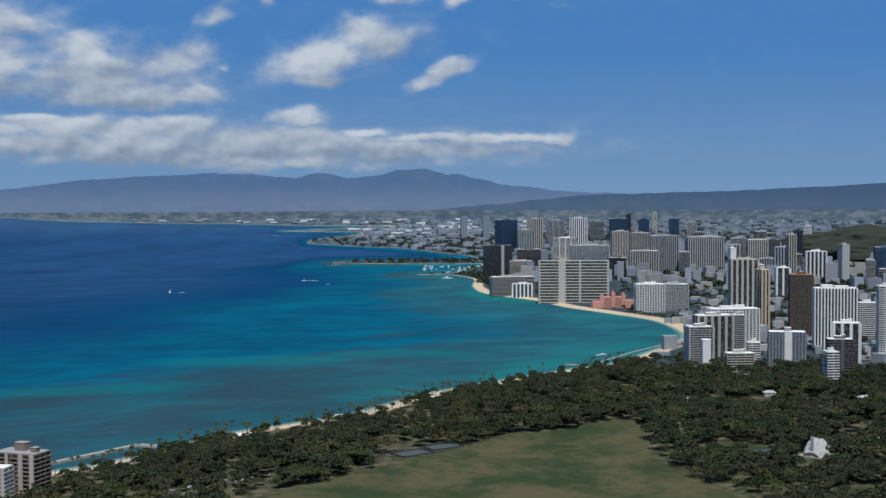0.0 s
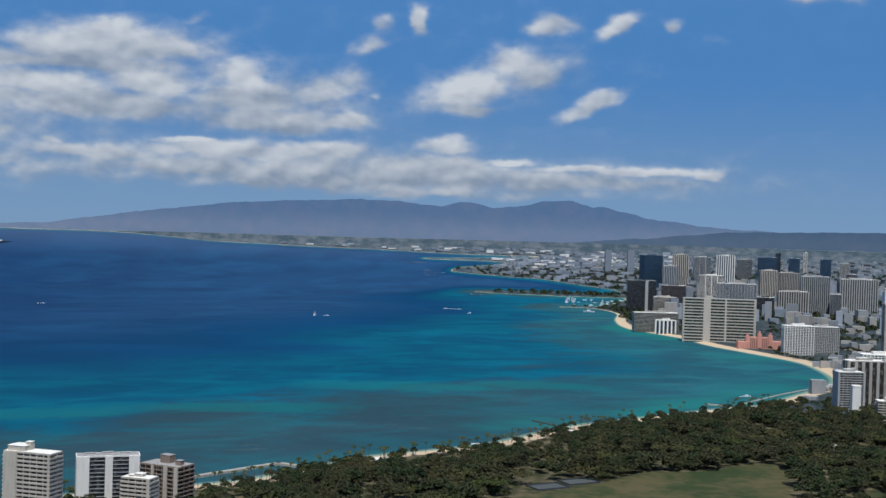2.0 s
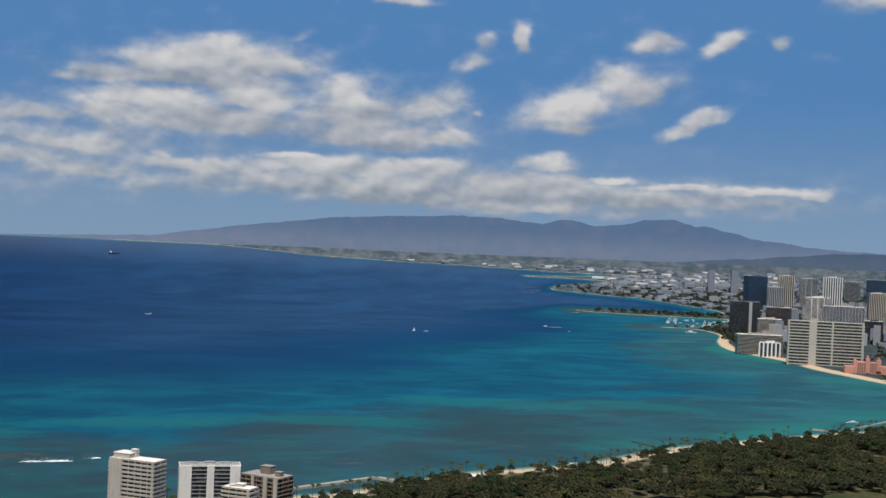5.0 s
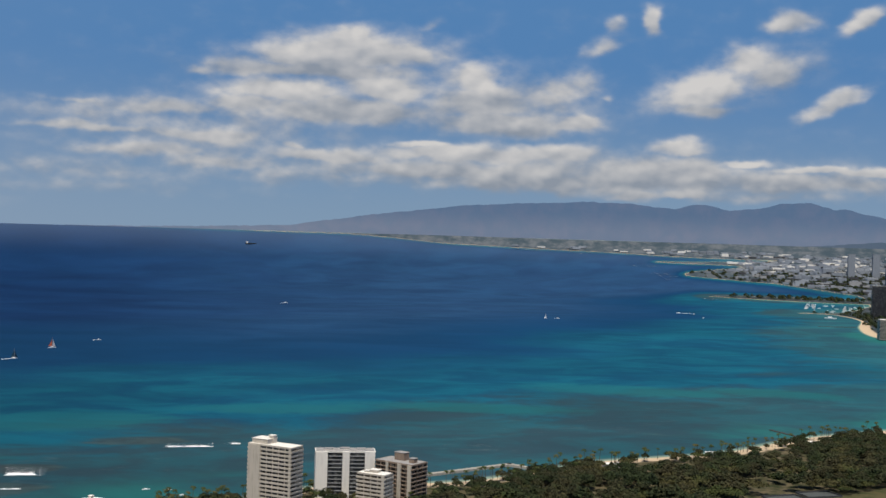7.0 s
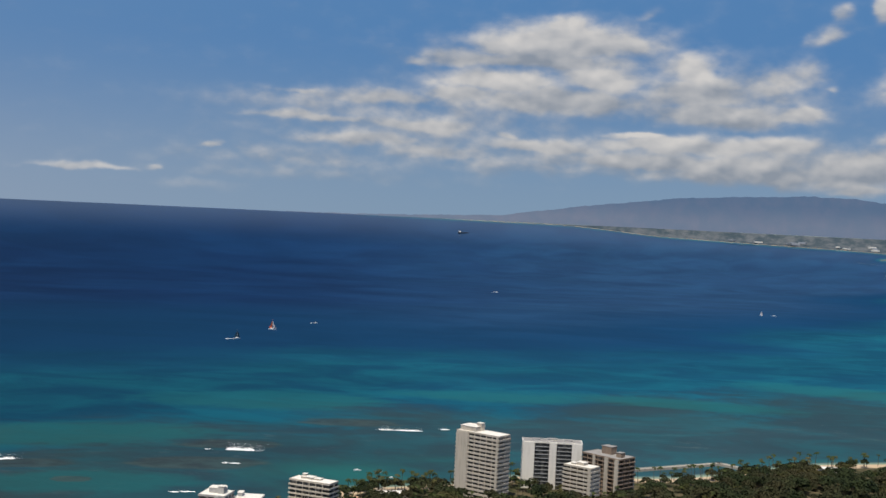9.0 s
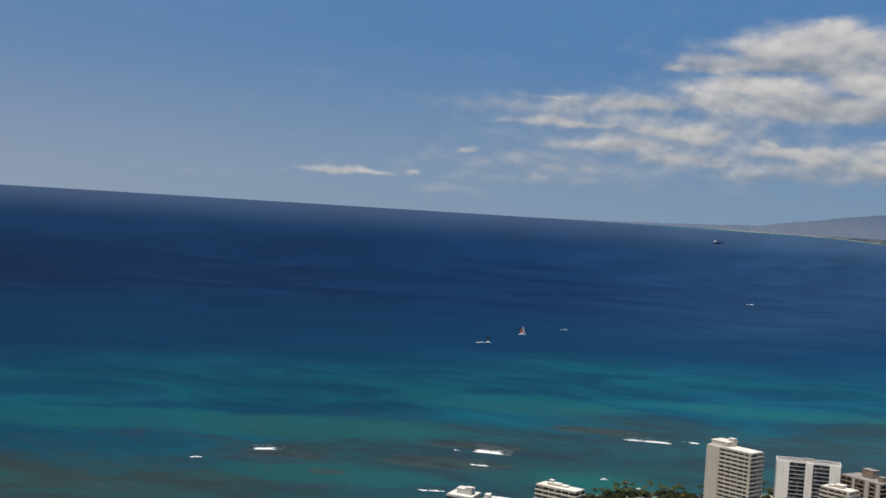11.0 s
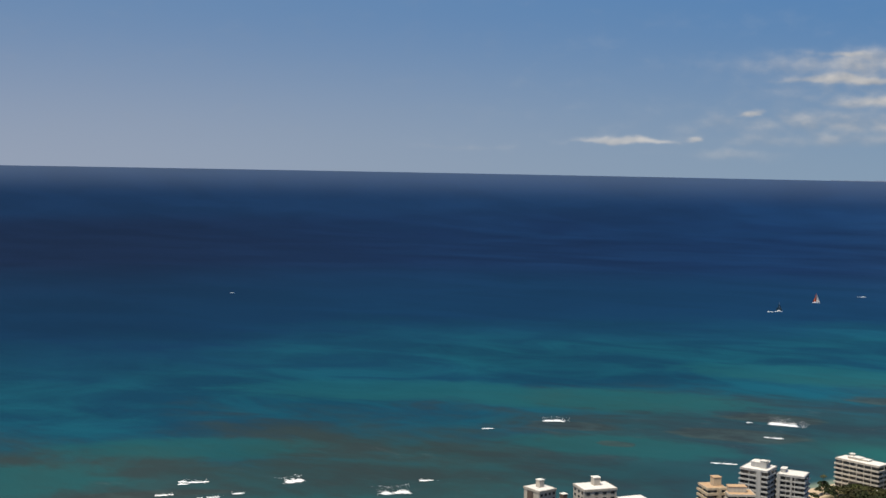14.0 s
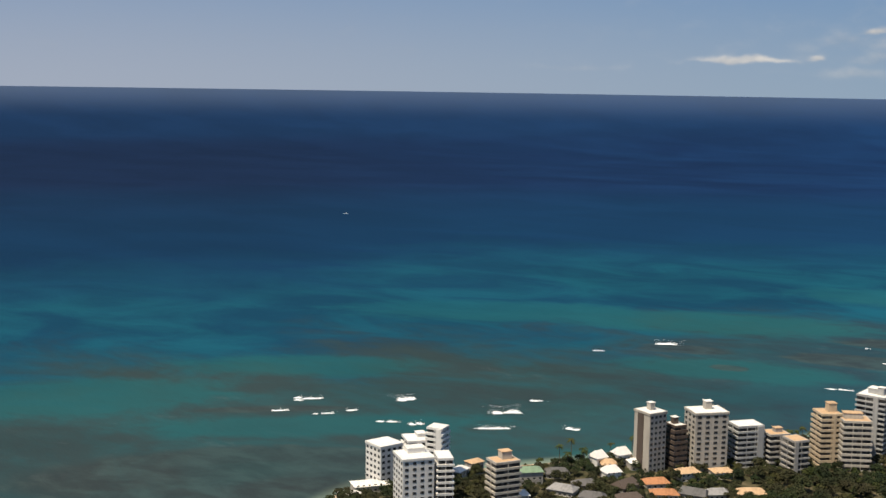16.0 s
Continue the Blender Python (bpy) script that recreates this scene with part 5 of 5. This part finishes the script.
def palm_meshes(seed, tall):
    q = random.Random(seed)
    bm = bmesh.new()
    bend = Vector((q.uniform(-1, 1), q.uniform(-1, 1), 0))
    pts = [bend * (k / 4) ** 2 + Vector((0, 0, -0.5 + (tall + 0.5) * k / 4)) for k in range(5)]
    for k in range(4):
        limb(bm, pts[k], pts[k + 1], 0.30 - 0.04 * k, 0.26 - 0.04 * k, 6)
    trunk = mesh_of("trunk", bm, BARK)
    vs, fs = [], []
    for k in range(17):
        t = 2 * math.pi * k / 17 * 2.4 + q.uniform(-.2, .2)
        up = q.uniform(-0.5, 1.1)
        out = Vector((math.cos(t), math.sin(t), 0))
        side = Vector((-math.sin(t), math.cos(t), 0))
        reach_ = q.uniform(2.6, 3.6)
        spine = [pts[-1] + out * reach_ * f + Vector((0, 0, up * reach_ * f * 0.6 - reach_ * 0.75 * f * f)) for f in (0.0, 0.35, 0.7, 1.0)]
        i = len(vs)
        for p, wd in zip(spine, (0.15, 0.62, 0.5, 0.06)):
            vs += [p - side * wd + Vector((0, 0, -wd * 0.35)), p, p + side * wd + Vector((0, 0, -wd * 0.35))]
        for s in range(3):
            fs += [(i + 3 * s + c, i + 3 * s + c + 1, i + 3 * s + c + 4, i + 3 * s + c + 3) for c in (0, 1)]
    return trunk, crown_mesh(vs, fs, PALM_LEAF)


PALMS = [palm_meshes(30 + k, h) for k, h in enumerate((11.0, 14.0, 16.5, 12.5))]


def palm(x, y, z, size, turn, kind):
    trunk, crown = PALMS[kind]
    ob = tagged(new("palm_tree"), "tall coconut palm with a slim leaning trunk by the shore", "palm tree", "shore palms")
    ob.matrix_basis = Matrix.Translation((x, y, z)) @ pose(0, 0, 0, 0, 0, turn) @ Matrix.Scale(size, 4)
    part("trunk", trunk, BARK, ob)
    part("crown", crown, PALM_LEAF, ob)


def bearing(x, y):
    return np.degrees(np.arctan2(-x, y)), np.hypot(x, y)


def clear_of_houses(x, y, pad):
    return all((x - fx) ** 2 + (y - fy) ** 2 > (fr + pad) ** 2 for fx, fy, fr in FOOTPRINTS)


# Woods of the park: where trees stand, by bearing, distance and the open lawn.
xs, ys = np.meshgrid(np.arange(-720, 1100, 9.0), np.arange(300, 3300, 9.0))
xs = (xs + np.random.uniform(-4, 4, xs.shape)).ravel()
ys = (ys + np.random.uniform(-4, 4, ys.shape)).ravel()
az, rr = bearing(xs, ys)
keep = (az > -21.5) & (az < 66) & (rr > 560) & (rr < 3300)
xs, ys, az, rr = xs[keep], ys[keep], az[keep], rr[keep]
sd, lw = land_by(xs, ys), lawn_by(xs, ys)
town = town_by(xs, ys, rr)
clump = np.array([noise.noise(Vector((x * 0.011, y * 0.011, 0.0))) + 0.5 * noise.noise(Vector((x * 0.035, y * 0.035, 4.0))) for x, y in zip(xs, ys)])
want = np.where(town > 0.5, 0.12, 0.66) + clump * 1.1
want = np.where((az > 6.5) & (az < 26) & (rr < 1120), 0.5 + clump * 0.9, want)
want = np.where((az > 33.5) & (az < 41.5) & (rr < 755), 0.95, want)
want = np.where((az > 41.5) & (rr > 560), 0.55 + clump * 0.6, want)
want = np.where((az > 15) & (az < 33.5), 0.6 + clump * 0.8, want)
want = np.where((town > 0.5) & (rr > 2300), 0.12 + clump, want)
want = np.where(lw > 0.45, -1.0, want)
want = np.where(sd < 16, -1.0, want)
chosen = np.nonzero(np.random.uniform(0, 1, len(xs)) < want)[0]
chosen = chosen[np.argsort(rr[chosen])]
singles, forest = [], [([], []) for _ in KINDS]
LIGHT = [(np.array([tuple(p) for p in k[5][0]]), np.array(k[5][1])) for k in KINDS]
for n_, i in enumerate(chosen):
    x, y = float(xs[i]), float(ys[i])
    if not clear_of_houses(x, y, 2.5 if az[i] > 41 else 4.0):
        continue
    kind = rnd.choice((0, 0, 1, 1, 2, 3, 3, 4)) if town[i] < 0.5 else rnd.choice((1, 3, 4, 4))
    size = rnd.choice((0.7, 0.9, 1.0, 1.15, 1.35, 1.6)) * rnd.uniform(0.9, 1.12) * (0.7 if town[i] > 0.5 else 1.0)
    size = min(size, 0.78 + 0.006 * float(sd[i]))
    if 33 < az[i] < 60:
        kind, size = rnd.choice((1, 3, 4)), rnd.uniform(0.6, 0.95) * (0.72 if az[i] > 41.5 else 1.0)
    if n_ % 9 == 0 and len(singles) < 280:
        singles.append(tree(kind, x, y, 2.4, size, rnd.uniform(0, 360)))
        continue
    vs, fs = LIGHT[kind]
    v, f = forest[kind]
    c, s = math.cos(x), math.sin(x)
    f.append(fs + len(vs) * len(v))
    v.append(np.stack([x + size * (vs[:, 0] * c - vs[:, 1] * s), y + size * (vs[:, 0] * s + vs[:, 1] * c), 2.2 + size * vs[:, 2]], -1))


# Garden shrubs and small trees between the shore houses.
beds = [(rnd.uniform(33.5, 61.5), rnd.uniform(575, 775)) for _ in range(2000)]
beds = [(-d * math.sin(radians(lf)), d * math.cos(radians(lf))) for lf, d in beds]
dry = land_by(np.array([b[0] for b in beds]), np.array([b[1] for b in beds])) > 7
for (x, y), ok in zip(beds, dry):
    if not ok or not clear_of_houses(x, y, -0.8):
        continue
    kind, size = rnd.choice((1, 3, 4)), rnd.uniform(0.24, 0.68)
    vs, fs = LIGHT[kind]
    v, f = forest[kind]
    f.append(fs + len(vs) * len(v))
    v.append(vs * size + np.array((x, y, 2.0)))


def quads_mesh(name, v, f, mat):
    """One mesh of loose quads from stacks of points."""
    co, quads = np.concatenate(v), np.concatenate(f)
    me = bpy.data.meshes.new(name)
    me.vertices.add(len(co))
    me.vertices.foreach_set("co", co.ravel())
    me.loops.add(quads.size)
    me.loops.foreach_set("vertex_index", quads.ravel())
    me.polygons.add(len(quads))
    me.polygons.foreach_set("loop_start", np.arange(0, quads.size, 4))
    me.update(calc_edges=True)
    me.polygons.foreach_set("use_smooth", np.zeros(len(quads), bool))
    me.materials.append(mat)
    return new(name, me)


for (v, f), kind in zip(forest, KINDS):
    tagged(quads_mesh("woods", v, f, kind[6]), "dense canopy of green park trees", "trees", kind="stuff")

# Lone trees on the lawn's edge.
for x, y, kind, size in ((-74, 1083, 2, 1.5), (-105, 1040, 2, 0.9), (-128, 1000, 0, 0.9), (63, 1232, 1, 0.8), (121, 1262, 1, 1.0), (105, 1250, 3, 1.1),
                         (206, 1290, 0, 1.3), (214, 1230, 0, 1.2), (205, 1150, 0, 1.2), (222, 1080, 0, 1.25), (230, 1020, 0, 1.2), (246, 975, 1, 1.1), (30, 1190, 4, 1.2), (10, 1215, 0, 0.9)):
    tree(kind, x, y, 2.4, size, rnd.uniform(0, 360))

# Palms along the shore.
for k in range(len(SHORE) - 1):
    p, nx_ = SHORE[k], SHORE[k + 1]
    a0, r0 = bearing(p[0], p[1])
    if not (-10 < a0 < 52 and r0 < 1800):
        continue
    inland = np.array([nx_[1] - p[1], -(nx_[0] - p[0])])
    length = np.hypot(*inland)
    inland = inland / (length + 1e-6)
    for _ in range(2 if a0 < 33 else 1):
        q = p + (nx_ - p) * rnd.random() + inland * rnd.uniform(9, 34)
        if clear_of_houses(q[0], q[1], 3.0):
            palm(q[0], q[1], 1.6, rnd.uniform(0.75, 1.1), rnd.uniform(0, 360), rnd.randrange(4))
groves = [(rnd.uniform(14, 33), rnd.uniform(955, 1060)) for _ in range(95)]
groves = [(-d * math.sin(radians(lf)), d * math.cos(radians(lf))) for lf, d in groves]
dry = land_by(np.array([b[0] for b in groves]), np.array([b[1] for b in groves])) > 8
for (x, y), ok in zip(groves, dry):
    if ok and clear_of_houses(x, y, 1.5):
        palm(x, y, 2.0, rnd.uniform(0.65, 1.0), rnd.uniform(0, 360), rnd.randrange(4))
for left_deg, d in ((49.4, 742), (50.5, 748), (50.1, 735), (53.0, 700), (38.9, 812), (39.2, 822), (28.9, 1005), (28.3, 1012), (28.0, 998), (29.6, 995), (27.7, 1015), (29.3, 1020), (30.3, 1000)):
    p, s = spot(left_deg, d)
    palm(p.x, p.y, 2.0, rnd.uniform(0.85, 1.05), rnd.uniform(0, 360), rnd.randrange(4))

# ---- the low city beyond the towers ----
q = random.Random(21)


def scatter(count, left_rng, d_rng, margin, pad):
    """Places on dry land: point, scale and bearing."""
    rows = [(q.uniform(*left_rng), math.exp(q.uniform(math.log(d_rng[0]), math.log(d_rng[1])))) for _ in range(count)]
    spots = [(*spot(lf, d), lf) for lf, d in rows]
    dry = land_by(np.array([p.x for p, _, _ in spots]), np.array([p.y for p, _, _ in spots])) > margin
    return [sp for sp, ok in zip(spots, dry) if ok and (pad < 0 or clear_of_houses(sp[0].x, sp[0].y, pad))]


def low_city(name, label, count, left_rng, d_rng, w_rng, h_rng, mats):
    for mat in mats:
        v, f = [], []
        for p, s, lf in scatter(count // len(mats), left_rng, d_rng, 12, 6):
            w_, dd, hh, t = q.uniform(*w_rng) * s, q.uniform(*w_rng) * 0.7 * s, q.uniform(*h_rng) * (1.0 if q.random() < 0.8 else 1.7) * s, radians(q.uniform(-30, 30) + lf)
            c, n = math.cos(t), math.sin(t)
            i = 8 * len(v)
            v.append([(p.x + (a * c - b * n) / 2, p.y + (a * n + b * c) / 2, p.z + z + 2 * s)
                      for z in (-3 * s, hh) for a, b in ((-w_, -dd), (w_, -dd), (w_, dd), (-w_, dd))])
            f.append(np.array([(0, 1, 5, 4), (1, 2, 6, 5), (2, 3, 7, 6), (3, 0, 4, 7), (4, 5, 6, 7)]) + i)
        tagged(quads_mesh(name, v, f, mat), label, "buildings", kind="stuff")


low_city("low_city", "low pale city buildings among the towers", 300, (-21, -9.5), (1850, 3300), (10, 24), (5, 14), (PALE, BEIGE, GREY, GREY))
low_city("city_blocks", "mid-rise city blocks behind the beach hotels", 420, (-21, -3), (3300, 6500), (16, 34), (12, 34), (HAZED_PALE, GREY, HAZED_GREY, BEIGE))
low_city("far_city", "far low city and warehouses on the plain", 1700, (-21, 4), (5200, 14000), (18, 60), (5, 13), (HAZED_PALE, HAZED_GREY, HAZED_GREY, GREY, DARK))
low_city("harbour_sheds", "far white harbour sheds on the plain", 520, (-4, 21), (8000, 16000), (30, 100), (6, 16), (HAZED_PALE, WHITE, HAZED_GREY, HAZED_GREY))

# Random towers that fill the skyline behind the named ones.
fill = random.Random(5)
for k in range(34):
    lf, d = fill.uniform(-21, -10), fill.uniform(3500, 6800)
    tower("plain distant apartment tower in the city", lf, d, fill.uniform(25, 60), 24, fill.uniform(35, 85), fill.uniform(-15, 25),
          fill.choice((HAZED_PALE, CREAM, GREY, HAZED_GREY, BEIGE)), SMOKE_GLASS, fill.choice(("bands", "piers")), storey=6.0, bay=8)

# Far woods: street trees and parkland among the distant blocks.
vs0, fs0 = leaf_cloud([(0, 0, 5, 7, 0.7)], 26, 3.6, 3)
vs0, fs0 = np.array([tuple(p) for p in vs0]), np.array(fs0)
v, f = [], []
for lf0, lf1, d0, d1, n_ in ((-21, 2, 3300, 9000, 2600), (-2, 4.2, 4700, 5000, 80), (-3, 6, 5300, 8500, 500)):
    for p, s, _ in scatter(n_, (lf0, lf1), (d0, d1), 6, -1):
        f.append(fs0 + len(vs0) * len(v))
        v.append(vs0 * s * fill.uniform(0.7, 1.5) + np.array(p))
tagged(quads_mesh("far_woods", v, f, LEAF), "far dark green trees among city blocks", "trees", kind="stuff")

# A dark cinder hill behind the city.
bm = bmesh.new()
bmesh.ops.create_icosphere(bm, subdivisions=5, radius=1.0)
p, s = spot(-19.2, 5400)
for vert in bm.verts:
    c = vert.co
    n_ = 1 + 0.18 * noise.fractal(c * 2.2, 1.0, 2.0, 4)
    vert.co = Vector((c.x * 420 * s * n_, c.y * 200 * s * n_, max(c.z, -0.1) ** 1.0 * 118 * s * n_ if c.z > 0 else -5))
me = mesh_of("hill", bm, HILL)
tagged(new("hill", me), "low dark green hill behind the city", "hill", kind="structure").matrix_basis = Matrix.Translation(p) @ pose(0, 0, 0, 0, 0, -19.2)
